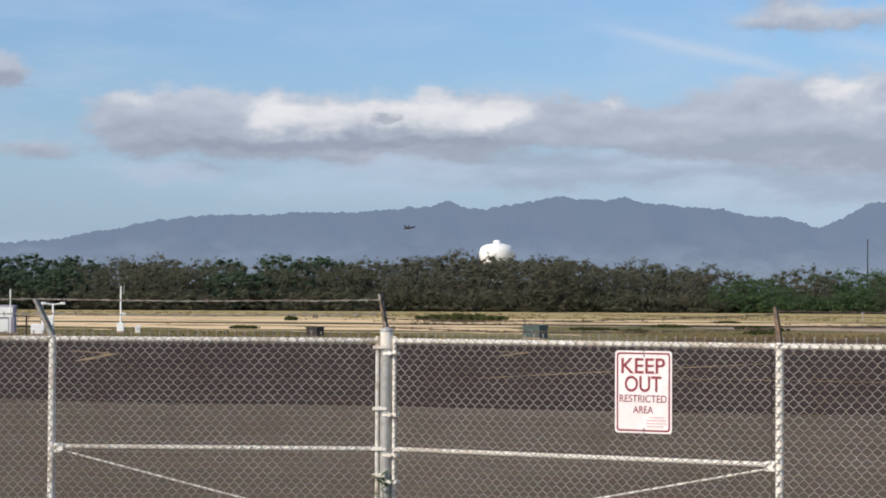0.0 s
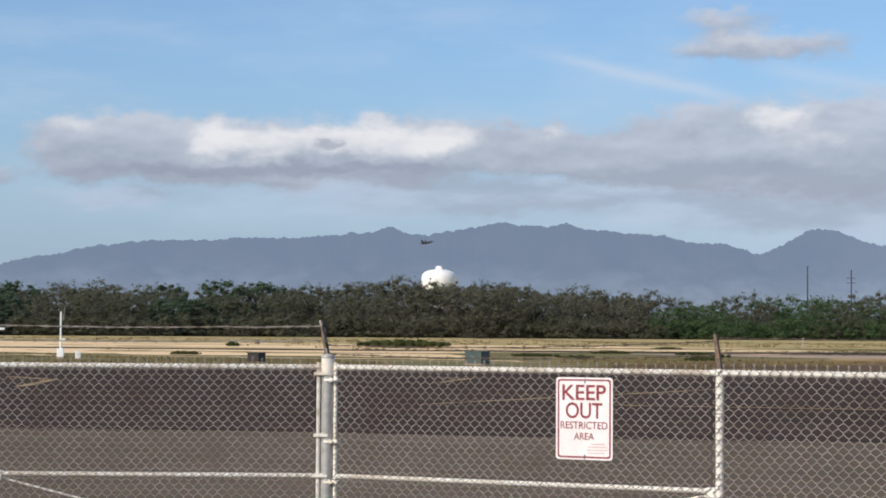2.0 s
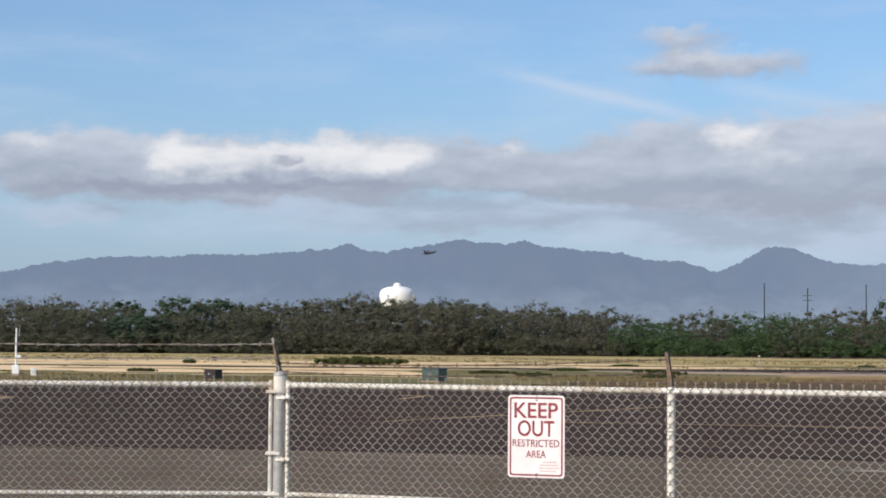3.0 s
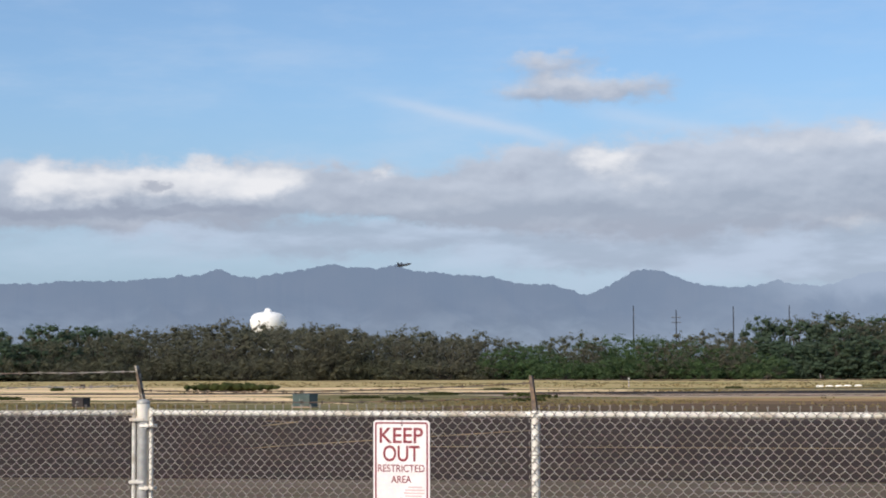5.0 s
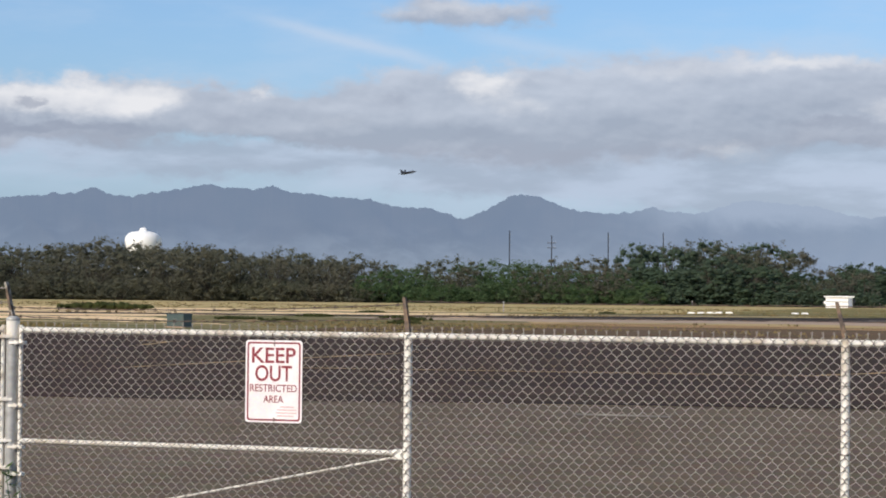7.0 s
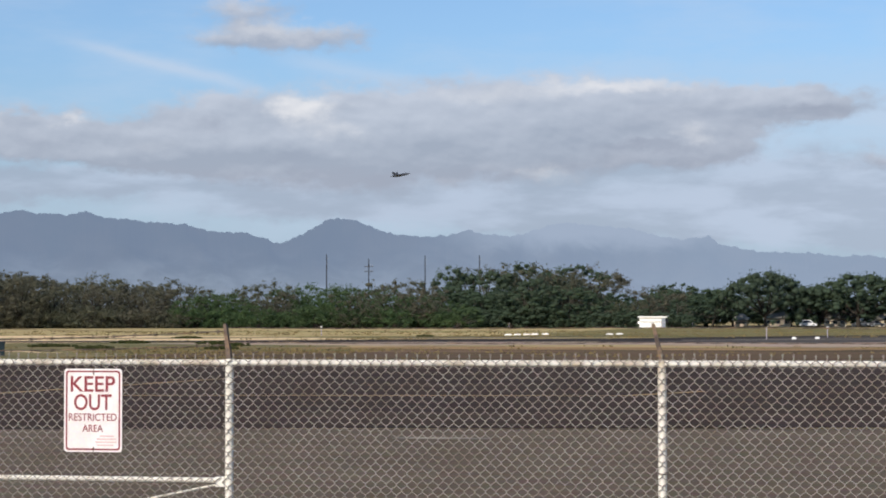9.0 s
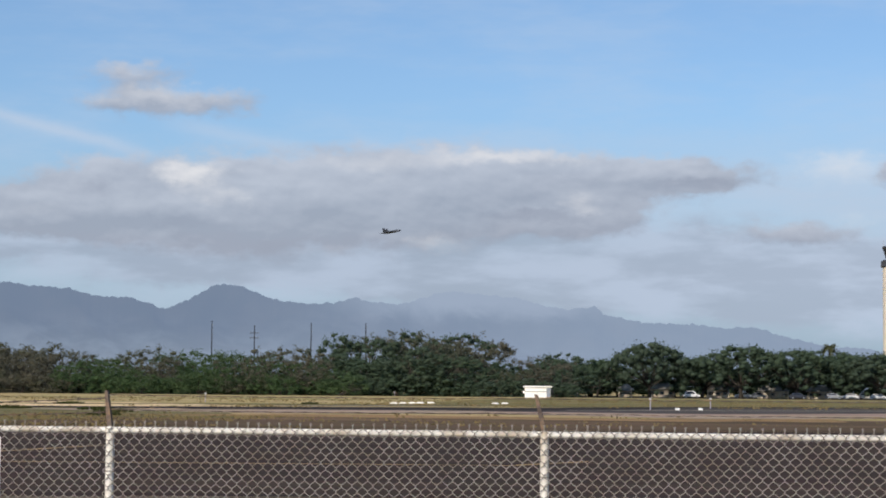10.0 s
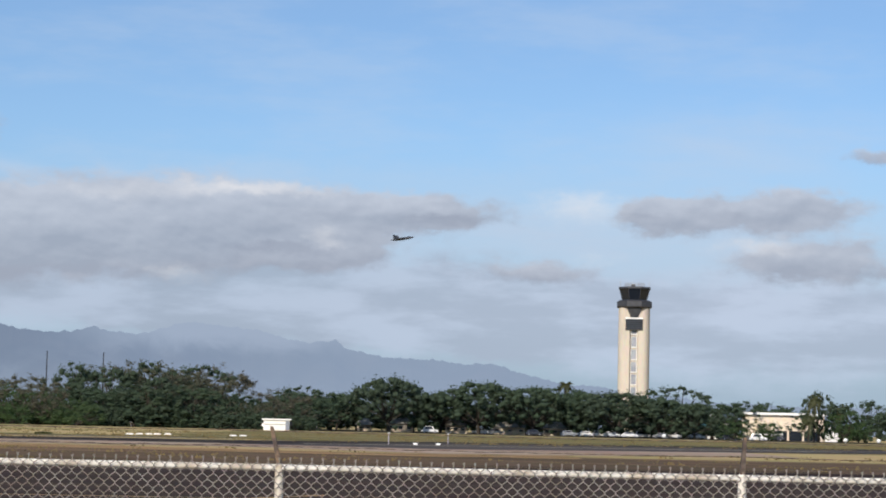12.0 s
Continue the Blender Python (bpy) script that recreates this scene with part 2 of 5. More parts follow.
M = {}
M["paint"] = material("weathered_cream_paint", spotted((0.80, 0.76, 0.68), (0.68, 0.63, 0.55), 9, (0.56, 0.48, 0.38), 3.5, 0.45, 0.75), 0.55, 0.0, (60, 0.3, 0.002))
M["galv"] = material("galvanised_steel", spotted((0.4200, 0.4100, 0.3871), (0.3360, 0.3280, 0.3081), 14, (0.2688, 0.2378, 0.2054), 4), 0.5, 0.25, (80, 0.2, 0.001))
M["wire"] = material("weathered_wire", spotted((0.305, 0.272, 0.238), (0.25, 0.222, 0.192), 6, (0.195, 0.157, 0.122), 2), 0.7, 0.0)
M["grey_steel"] = material("dull_grey_steel", spotted((0.25, 0.25, 0.235), (0.18, 0.175, 0.165), 12, (0.20, 0.15, 0.11), 6), 0.7, 0.0, (70, 0.3, 0.002))
M["rust"] = material("rusty_steel", spotted((0.14, 0.11, 0.09), (0.09, 0.07, 0.06), 20, (0.24, 0.16, 0.10), 8), 0.75, 0.3, (90, 0.4, 0.002))
M["spotted_steel"] = material("rust_spotted_steel", spotted((0.42, 0.38, 0.32), (0.10, 0.075, 0.055), 16, (0.2, 0.14, 0.1), 6), 0.7, 0.1, (60, 0.4, 0.003))
M["sign_white"] = material("sign_face", spotted((0.86, 0.80, 0.78), (0.80, 0.73, 0.71), 5), 0.4)
M["sign_red"] = material("faded_red_ink", spotted((0.27, 0.032, 0.045), (0.22, 0.03, 0.04), 20), 0.5)
M["sign_small"] = material("faded_small_print", spotted((0.70, 0.48, 0.47), (0.62, 0.42, 0.42), 20), 0.5)
M["asphalt_dark"] = material("dark_asphalt", spotted((0.0434, 0.0299, 0.0242), (0.0561, 0.0385, 0.0300), 0.25, (0.0740, 0.0512, 0.0377), 0.05, 0.4, 0.65, (0.3, 1, 1)), 0.9, 0.0, (25, 0.4, 0.01))
M["asphalt_light"] = material("worn_asphalt", spotted((0.1128, 0.0871, 0.0625), (0.1293, 0.0991, 0.0719), 0.5, (0.1469, 0.1133, 0.0843), 0.12), 0.9, 0.0, (40, 0.4, 0.01))
M["runway"] = material("runway_asphalt", spotted((0.072, 0.063, 0.056), (0.098, 0.083, 0.073), 0.1, (0.128, 0.106, 0.089), 0.02, 0.4, 0.65, (0.3, 1, 1)), 0.85)
M["concrete"] = material("pinkish_concrete", spotted((0.42, 0.315, 0.235), (0.34, 0.25, 0.185), 0.06, (0.25, 0.185, 0.135), 0.03, 0.4, 0.65, (0.25, 1, 1)), 0.9)
M["line"] = material("faded_yellow_line", spotted((0.42, 0.29, 0.15), (0.20, 0.15, 0.09), 0.5), 0.85)
M["pale"] = material("pale_worn_paint", spotted((0.32, 0.28, 0.225), (0.18, 0.16, 0.135), 1.2), 0.85)
M["sand"] = material("dry_sand", spotted((0.82, 0.60, 0.36), (0.72, 0.51, 0.29), 0.12, (0.46, 0.36, 0.18), 0.05, 0.4, 0.65, (0.3, 1, 1)), 0.95)
M["dry_grass"] = material("dry_grass_ground", spotted((0.462, 0.350, 0.168), (0.350, 0.280, 0.126), 0.06, (0.224, 0.210, 0.084), 0.022, 0.38, 0.66, (0.35, 1, 1)), 0.95)
M["green_grass"] = material("green_grass_ground", spotted((0.165, 0.145, 0.058), (0.25, 0.20, 0.09), 0.08, (0.10, 0.105, 0.042), 0.03, 0.4, 0.65, (0.3, 1, 1)), 0.95)
M["brown_grass"] = material("brown_grass_ground", spotted((0.1290, 0.0861, 0.0541), (0.0903, 0.0656, 0.0394), 0.15, (0.1892, 0.1230, 0.0754), 0.06, 0.4, 0.65, (0.3, 1, 1)), 0.95)
M["weeds"] = material("olive_weed_ground", spotted((0.115, 0.115, 0.048), (0.20, 0.165, 0.078), 0.35, (0.36, 0.27, 0.15), 0.16, 0.38, 0.62, (0.4, 1, 1)), 0.95)
M["verge"] = material("orange_dry_grass_ground", spotted((0.36, 0.225, 0.115), (0.25, 0.165, 0.08), 0.3, (0.17, 0.125, 0.06), 0.1, 0.4, 0.65, (0.35, 1, 1)), 0.95)
M["asphalt_black"] = material("black_asphalt", spotted((0.034, 0.027, 0.024), (0.046, 0.037, 0.032), 0.2, (0.062, 0.05, 0.042), 0.05, 0.4, 0.65, (0.3, 1, 1)), 0.9)
M["weed"] = material("low_weed_leaves", leafy((0.062, 0.078, 0.027), (0.090, 0.105, 0.038), (0.095, 0.095, 0.042)), 0.8)
# soil colour made dark to stand for the trees' shade
M["tree_shade"] = material("tree_shade_ground", spotted((0.060, 0.050, 0.032), (0.040, 0.036, 0.024), 0.3, (0.085, 0.068, 0.04), 0.1), 0.95)
M["tuft"] = material("grass_blades", leafy((0.18, 0.135, 0.065), (0.12, 0.105, 0.045), (0.22, 0.16, 0.08)), 0.8)
M["scrub"] = material("scrub_leaves", leafy((0.1056, 0.1150, 0.0756), (0.1536, 0.1587, 0.1008), (0.1620, 0.1449, 0.1104)), 0.75)
M["green"] = material("fresh_green_leaves", leafy((0.0759, 0.1260, 0.0552), (0.1127, 0.1752, 0.0720), (0.0989, 0.1344, 0.0696)), 0.7)
M["deep"] = material("deep_green_leaves", leafy((0.0708, 0.1074, 0.0676), (0.1015, 0.1440, 0.0858), (0.0944, 0.1244, 0.0884)), 0.7)
M["palm"] = material("palm_leaves", leafy((0.084, 0.102, 0.036), (0.120, 0.132, 0.054), (0.096, 0.096, 0.048)), 0.6)
M["bark"] = material("bark", spotted((0.062, 0.054, 0.045), (0.045, 0.038, 0.031), 3, (0.085, 0.072, 0.06), 1), 0.9)
M["white_paint"] = material("white_paint", spotted((0.90, 0.89, 0.86), (0.84, 0.83, 0.80), 0.25, (0.80, 0.78, 0.74), 0.1), 0.45)
M["tower"] = material("tower_concrete", spotted((0.60, 0.53, 0.44), (0.54, 0.48, 0.40), 0.2, (0.48, 0.43, 0.36), 0.08, 0.4, 0.65, (1, 1, 0.25)), 0.85)
M["tower_dark"] = material("dark_cladding", spotted((0.050, 0.052, 0.060), (0.035, 0.036, 0.042), 0.6), 0.5)
M["pole"] = material("creosoted_wood", spotted((0.030, 0.027, 0.026), (0.022, 0.020, 0.020), 2), 0.9)
M["glass_dark"] = material("tinted_glass", lambda g, p: (0.012, 0.016, 0.024), 0.12)
M["pane"] = material("window_pane", spotted((0.36, 0.38, 0.42), (0.26, 0.28, 0.32), 0.3), 0.25)
M["teal"] = material("teal_paint", spotted((0.0525, 0.0819, 0.0736), (0.0420, 0.0663, 0.0600), 2.5, (0.0700, 0.0819, 0.0680), 1), 0.5)
M["black_paint"] = material("dark_box_paint", spotted((0.0193, 0.0110, 0.0100), (0.0275, 0.0175, 0.0150), 3), 0.55)
M["teal_roof"] = material("teal_roofing", spotted((0.05, 0.17, 0.19), (0.04, 0.13, 0.15), 0.5), 0.6)
M["wall_cream"] = material("cream_wall", spotted((0.78, 0.66, 0.52), (0.70, 0.59, 0.46), 0.1, (0.62, 0.52, 0.40), 0.05), 0.85)
M["grey_roof"] = material("grey_shingles", spotted((0.26, 0.25, 0.22), (0.19, 0.18, 0.16), 0.6), 0.85)
M["car_white"] = material("white_car_paint", spotted((0.80, 0.80, 0.80), (0.74, 0.74, 0.74), 1), 0.25)
M["car_silver"] = material("silver_car_paint", spotted((0.45, 0.46, 0.48), (0.40, 0.41, 0.43), 1), 0.3, 0.5)
M["car_dark"] = material("dark_car_paint", spotted((0.05, 0.055, 0.07), (0.04, 0.045, 0.06), 1), 0.25)
M["tyre"] = material("rubber", lambda g, p: (0.025, 0.025, 0.026), 0.8)
M["jet"] = material("grey_aircraft_paint", spotted((0.028, 0.036, 0.058), (0.021, 0.028, 0.046), 0.35, (0.04, 0.048, 0.07), 0.15), 0.6)
M["nozzle"] = material("burnt_metal", spotted((0.05, 0.045, 0.04), (0.03, 0.03, 0.03), 2), 0.45, 0.8)
M["orange"] = material("faded_orange_plastic", spotted((0.36, 0.22, 0.15), (0.29, 0.18, 0.13), 3), 0.7)
M["lilac"] = material("pale_lilac_panel", spotted((0.40, 0.36, 0.42), (0.33, 0.29, 0.36), 2), 0.6)


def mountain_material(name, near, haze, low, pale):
    """Forested slopes with distance haze painted as glow over the slope's own colour, paler towards the open coast."""
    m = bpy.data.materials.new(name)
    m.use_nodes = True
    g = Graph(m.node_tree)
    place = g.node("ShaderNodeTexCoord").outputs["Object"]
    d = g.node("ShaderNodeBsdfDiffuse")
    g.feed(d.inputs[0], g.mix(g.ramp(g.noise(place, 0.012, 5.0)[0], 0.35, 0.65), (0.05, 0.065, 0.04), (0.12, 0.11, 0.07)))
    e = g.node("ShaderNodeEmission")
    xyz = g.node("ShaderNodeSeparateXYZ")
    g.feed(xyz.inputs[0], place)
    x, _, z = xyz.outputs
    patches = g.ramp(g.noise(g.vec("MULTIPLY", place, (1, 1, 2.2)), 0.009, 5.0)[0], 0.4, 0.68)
    # glowing haze colour, lighter towards the foot
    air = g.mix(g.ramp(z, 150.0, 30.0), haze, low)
    # the painted haze is darker on spurs, which stand before more distant ravines
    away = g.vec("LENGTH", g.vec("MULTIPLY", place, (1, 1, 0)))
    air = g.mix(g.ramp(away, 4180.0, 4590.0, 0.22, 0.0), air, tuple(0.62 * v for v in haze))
    # lighter patches of haze, painted low on the slopes
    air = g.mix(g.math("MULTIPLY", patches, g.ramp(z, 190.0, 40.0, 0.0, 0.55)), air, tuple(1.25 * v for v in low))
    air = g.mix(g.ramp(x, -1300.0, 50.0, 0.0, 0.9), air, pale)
    # cloud on the highest ground, painted into the glow colour
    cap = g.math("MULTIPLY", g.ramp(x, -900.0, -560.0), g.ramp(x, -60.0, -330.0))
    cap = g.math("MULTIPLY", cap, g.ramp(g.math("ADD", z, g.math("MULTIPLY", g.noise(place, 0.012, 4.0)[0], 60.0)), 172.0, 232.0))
    air = g.mix(cap, air, PAINTED_CLOUD_CAP)
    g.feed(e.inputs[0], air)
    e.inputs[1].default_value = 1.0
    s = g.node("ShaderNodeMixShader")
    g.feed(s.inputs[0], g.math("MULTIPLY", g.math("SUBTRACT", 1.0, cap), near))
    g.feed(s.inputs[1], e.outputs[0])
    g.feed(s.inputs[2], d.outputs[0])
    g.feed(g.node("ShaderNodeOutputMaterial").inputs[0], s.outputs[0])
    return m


# emission colours that paint cloud and distance haze onto the slopes
PAINTED_CLOUD_CAP = (0.272, 0.330, 0.430)
M["ridge"] = mountain_material("mountain_haze_glow", 0.08, (0.150, 0.197, 0.285), (0.215, 0.265, 0.345), (0.235, 0.297, 0.405))
M["ridge_pale"] = mountain_material("pale_mountain_haze_glow", 0.10, (0.235, 0.29, 0.39), (0.25, 0.31, 0.41), (0.25, 0.31, 0.41))


# ---- building helpers ----
def mesh_of(name, verts, faces, mat, smooth=False):
    me = bpy.data.meshes.new(name)
    me.from_pydata([tuple(v) for v in verts], [], [tuple(f) for f in faces])
    me.materials.append(mat)
    if smooth:
        me.polygons.foreach_set("use_smooth", [True] * len(me.polygons))
    me.update()
    return me


def part(name, bm, mat, parent, label="", smooth=False):
    """Link a bmesh as one mesh object under a thing or a part."""
    me = bpy.data.meshes.new(name)
    for f in bm.faces:
        if len(f.verts) > 4:
            for e in f.edges:
                e.smooth = False
    bm.to_mesh(me)
    bm.free()
    me.materials.append(mat)
    if smooth:
        me.polygons.foreach_set("use_smooth", [len(p.vertices) <= 4 for p in me.polygons])
    ob = new(name, me)
    ob.parent = parent
    return tagged(ob, label)


def part_mesh(name, me, parent, label="", m=None):
    ob = new(name, me)
    ob.parent = parent
    if m is not None:
        ob.matrix_basis = m
    return tagged(ob, label)


def thing(name, m, label, category, group="", kind=""):
    ob = new(name)
    ob.empty_display_size = 0.2
    ob.matrix_basis = m
    return tagged(ob, label, category, group, kind)


def box(bm, lo, hi, bevel=0.0):
    """A box from corner to corner, with worn edges."""
    lo, hi = Vector(lo), Vector(hi)
    got = bmesh.ops.create_cube(bm, size=1.0, matrix=Matrix.LocRotScale((lo + hi) / 2, None, hi - lo))
    if bevel:
        edges = list({e for v in got["verts"] for e in v.link_edges})
        bmesh.ops.bevel(bm, geom=edges, offset=bevel, segments=2, affect="EDGES", profile=0.5)
    return bm


def tube(bm, a, b, r, r2=None, sides=12, caps=True):
    """A round bar from a to b."""
    a, b = Vector(a), Vector(b)
    turn = (b - a).to_track_quat("Z", "Y").to_matrix().to_4x4()
    bmesh.ops.create_cone(bm, cap_ends=caps, segments=sides, radius1=r, radius2=r if r2 is None else r2, depth=(b - a).length,
                          matrix=Matrix.Translation((a + b) / 2) @ turn)
    return bm


def boxed(lo, hi, bevel=0.0):
    return box(bmesh.new(), lo, hi, bevel)


def rod(a, b, r, r2=None, sides=12):
    return tube(bmesh.new(), a, b, r, r2, sides)


def loft(rings, close=True):
    """A skin over rings of equally many points."""
    bm = bmesh.new()
    rows = [[bm.verts.new(p) for p in ring] for ring in rings]
    n = len(rows[0])
    for a, b in zip(rows, rows[1:]):
        for i in range(n):
            bm.faces.new((a[i], a[(i + 1) % n], b[(i + 1) % n], b[i]))
    if close:
        bm.faces.new(rows[0][::-1])
        bm.faces.new(rows[-1])
    bmesh.ops.recalc_face_normals(bm, faces=bm.faces)
    return bm


def slab(points, thick):
    """A flat plate with the outline given, thick both ways along its normal."""
    pts = [Vector(p) for p in points]
    n = (pts[1] - pts[0]).cross(pts[2] - pts[0]).normalized() * thick / 2
    return loft([[p - n for p in pts], [p + n for p in pts]])


def prisms(a, b, r, sides=4):
    """Vertices and faces of straight wires from a[i] to b[i]."""
    a, b = np.asarray(a, float), np.asarray(b, float)
    way = b - a
    way /= np.linalg.norm(way, axis=1, keepdims=True)
    side = np.cross(way, (0.31, 0.9, 0.23))
    side /= np.linalg.norm(side, axis=1, keepdims=True)
    up = np.cross(way, side)
    ring = [side * math.cos(t) * r + up * math.sin(t) * r for t in np.arange(sides) * 2 * math.pi / sides]
    verts = np.stack([a + o for o in ring] + [b + o for o in ring], 1).reshape(-1, 3)
    k = np.arange(sides)
    quad = np.stack([k, (k + 1) % sides, (k + 1) % sides + sides, k + sides], 1)
    faces = (np.arange(len(a))[:, None, None] * 2 * sides + quad[None]).reshape(-1, 4)
    return verts, faces


# ---- ground ----
def strip(name, xs, near, far, z, mat, label, rough_edge=0.0, category="ground", step=2.0):
    """A flat band of ground between two edges y = near(x) and y = far(x), with uneven edges."""
    verts, faces = [], []
    least = 0.4 if rough_edge > 2.3 else 0.0
    count = max(2, int((xs[1] - xs[0]) / step))
    for i in range(count + 1):
        x = xs[0] + (xs[1] - xs[0]) * i / count
        wob = [noise.noise((x * 0.13 + s, s, z * 50)) * rough_edge + noise.noise((x * 0.6 + s, s, z * 50)) * rough_edge * 0.4 for s in (3.1, 9.7)]
        y0, y1 = near(x) + wob[0], far(x) + wob[1]
        verts += [(x, y0, z), (x, max(y0 + 0.05, y1), z)]
    for i in range(count):
        if verts[2 * i + 1][1] - verts[2 * i][1] > least and verts[2 * i + 3][1] - verts[2 * i + 2][1] > least:
            faces.append((2 * i, 2 * i + 2, 2 * i + 3, 2 * i + 1))
    ob = new(name, mesh_of(name, verts, faces, mat))
    return tagged(ob, label, category, "", "structure")


def slope(x0, y0, x1, y1):
    return lambda x: y0 + (y1 - y0) * (x - x0) / (x1 - x0)


def bent(*points):
    """A line of straight pieces through the points given."""
    xs, ys = [p[0] for p in points], [p[1] for p in points]
    return lambda x: float(np.interp(x, xs, ys))


def build_ground():
    verts = [(x, y, 0) for y in np.linspace(-4900, 4900, 41) for x in np.linspace(-4900, 4900, 41)]
    faces = [(i * 41 + j, i * 41 + j + 1, i * 41 + j + 42, i * 41 + j + 41) for i in range(40) for j in range(40)]
    tagged(new("ground", mesh_of("ground", verts, faces, M["dry_grass"])), "wide flat field of dry yellow grass", "ground", "", "structure")
    strip("pavement", (-90, 90), lambda x: -60, slope(-21, 29.6, -3.6, 32.9), 0.012, M["asphalt_light"], "worn grey-brown asphalt apron behind the fence", 0.25, "asphalt")
    strip("road", (-140, 140), slope(-21, 29.6, -3.6, 32.9), slope(-41, 78, 20, 94), 0.016, M["asphalt_dark"], "dark brown asphalt taxiway with faint lines", 0.3, "taxiway")
    strip("ground_verge", (-170, -26), slope(-41, 78, 20, 94), lambda x: 128 + 0.1 * x, 0.018, M["weeds"], "olive-tan weedy verge beside the taxiway", 1.5)
    strip("ground_brown", (-34, 160), slope(-41, 78, 20, 94), lambda x: 128 + 0.1 * x, 0.02, M["brown_grass"], "brown trampled grass verge beside the taxiway", 1.5)
    strip("ground_sand", (-330, -40), lambda x: 108, bent((-330, 200), (-120, 215), (-75, 222), (-52, 205), (-40, 180)), 0.024, M["sand"], "bright dry sand flat with sparse grass", 6.0)
    strip("ground_weeds", (-150, -40), lambda x: 109, bent((-150, 114), (-100, 118), (-60, 116), (-40, 116)), 0.026, M["weeds"], "low olive weeds and dry stalks across the sand", 7.0)
    strip("ground_weeds", (-112, -46), bent((-112, 128), (-46, 136)), bent((-112, 131), (-46, 140)), 0.027, M["weeds"], "thin streak of olive weeds across the sand", 6.0)
    strip("ground_weeds", (-62, -26), bent((-62, 140), (-48, 112), (-26, 114)), bent((-62, 148), (-50, 158), (-36, 154), (-26, 118)), 0.028, M["weeds"], "broad patch of low green weeds beside the runway", 4.0)
    strip("ground_weeds", (-92, -14), bent((-92, 184), (-62, 186), (-50, 192), (-14, 222)), bent((-92, 185), (-66, 196), (-50, 212), (-30, 226), (-14, 240)), 0.029, M["weeds"], "ragged fringe of green weeds beyond the runway", 9.0)
    strip("ground_weeds", (-150, -60), lambda x: 172, lambda x: 174, 0.028, M["weeds"], "thin streak of olive weeds on the far sand", 5.0)
    strip("ground_track", (-200, -84), bent((-200, 440), (-174, 408), (-84, 274)), bent((-200, 446), (-174, 414), (-84, 277)), 0.03, M["brown_grass"], "narrow worn track across the yellow field", 2.0)
    strip("ground_green", (-34, 190), bent((-34, 250), (-15, 205), (10, 225), (63, 266), (190, 376)), lambda x: 420, 0.021, M["green_grass"], "green-yellow grass beyond the runway", 8.0)
    strip("ground_concrete", (-50, 30), bent((-50, 146), (-30, 137), (-13, 143), (2, 130), (51, 172), (190, 260)), bent((-50, 150), (-30, 162), (-13, 166), (2, 162), (51, 212), (190, 306)), 0.03, M["concrete"], "pale pinkish concrete shoulder of the runway", 1.6, "shoulder")
    strip("ground_brown_edge", (-40, 10), bent((-40, 122), (0, 118), (190, 200)), bent((-40, 124), (-20, 134), (2, 127), (51, 168), (190, 255)), 0.031, M["verge"], "orange-brown dry grass beside the shoulder", 3.0)
    strip("road_runway", (-16, 200), bent((-16, 160), (2, 156), (51, 205), (200, 310)), bent((-16, 170), (2, 208), (55, 246), (200, 366)), 0.034, M["runway"], "grey asphalt runway with rubber marks", 1.0, "runway")
    strip("road_runway_edge", (-190, 200), bent((-190, 126), (-100, 144), (-70, 151), (-51, 156), (-30, 160), (-13, 164), (2, 205), (55, 243), (200, 362)),
          bent((-190, 134), (-100, 154), (-70, 162), (-51, 170), (-35, 182), (-15, 194), (3, 226), (63, 268), (200, 390)), 0.038, M["asphalt_black"], "black asphalt strip running along the runway's far side", 1.4, "runway")
    strip("trim_runway_edge", (-46, -18), bent((-46, 186), (-33, 196), (-18, 206)), bent((-46, 188), (-33, 203), (-18, 209)), 0.039, M["pale"], "pale worn paint along the runway's edge", 2.6, "marking")
    strip("trim_runway_line", (-10, 46), bent((-10, 172), (46, 212)), bent((-10, 175), (46, 216)), 0.042, M["pale"], "pale worn line along the runway", 1.2, "marking")
    strip("trim_runway_line", (14, 70), bent((14, 172), (70, 226)), bent((14, 174), (70, 229)), 0.042, M["asphalt_black"], "dark rubber streak along the runway", 1.5, "marking")
    # dark strip that paints the shade at the foot of the trees
    strip("ground_litter", (-345, 120), lambda x: math.sqrt(459.0 ** 2 - x * x), lambda x: math.sqrt(640.0 ** 2 - x * x), 0.025, M["tree_shade"], "soil under the trees, darkened to paint in their shade", 1.5)
    # lines on the taxiway
    for x0, y0, x1, y1, deep in ((-19.9, 42.9, -17.4, 58.6, 2.0), (-17.1, 45.3, -3.9, 47.0, 0.3), (-3.9, 47.0, -2.3, 50.0, 0.7),
                                 (-30.5, 68.0, -29.1, 67.1, 0.5), (-29.1, 67.1, -27.8, 61.5, 1.5),
                                 (-43.8, 59.3, -40.3, 57.0, 0.45), (-40.3, 57.0, -36.2, 49.3, 0.75)):
        strip("trim_taxi_line", (x0, x1), slope(x0, y0, x1, y1), slope(x0, y0 + deep, x1, y1 + deep), 0.022, M["line"], "faded yellow taxiway line", 0.02, "marking")
    strip("trim_apron_mark", (-6.1, -4.6), lambda x: 29.6, lambda x: 30.1, 0.018, M["pale"], "short pale paint dash on the apron", 0.1, "marking", 0.1)


build_ground()


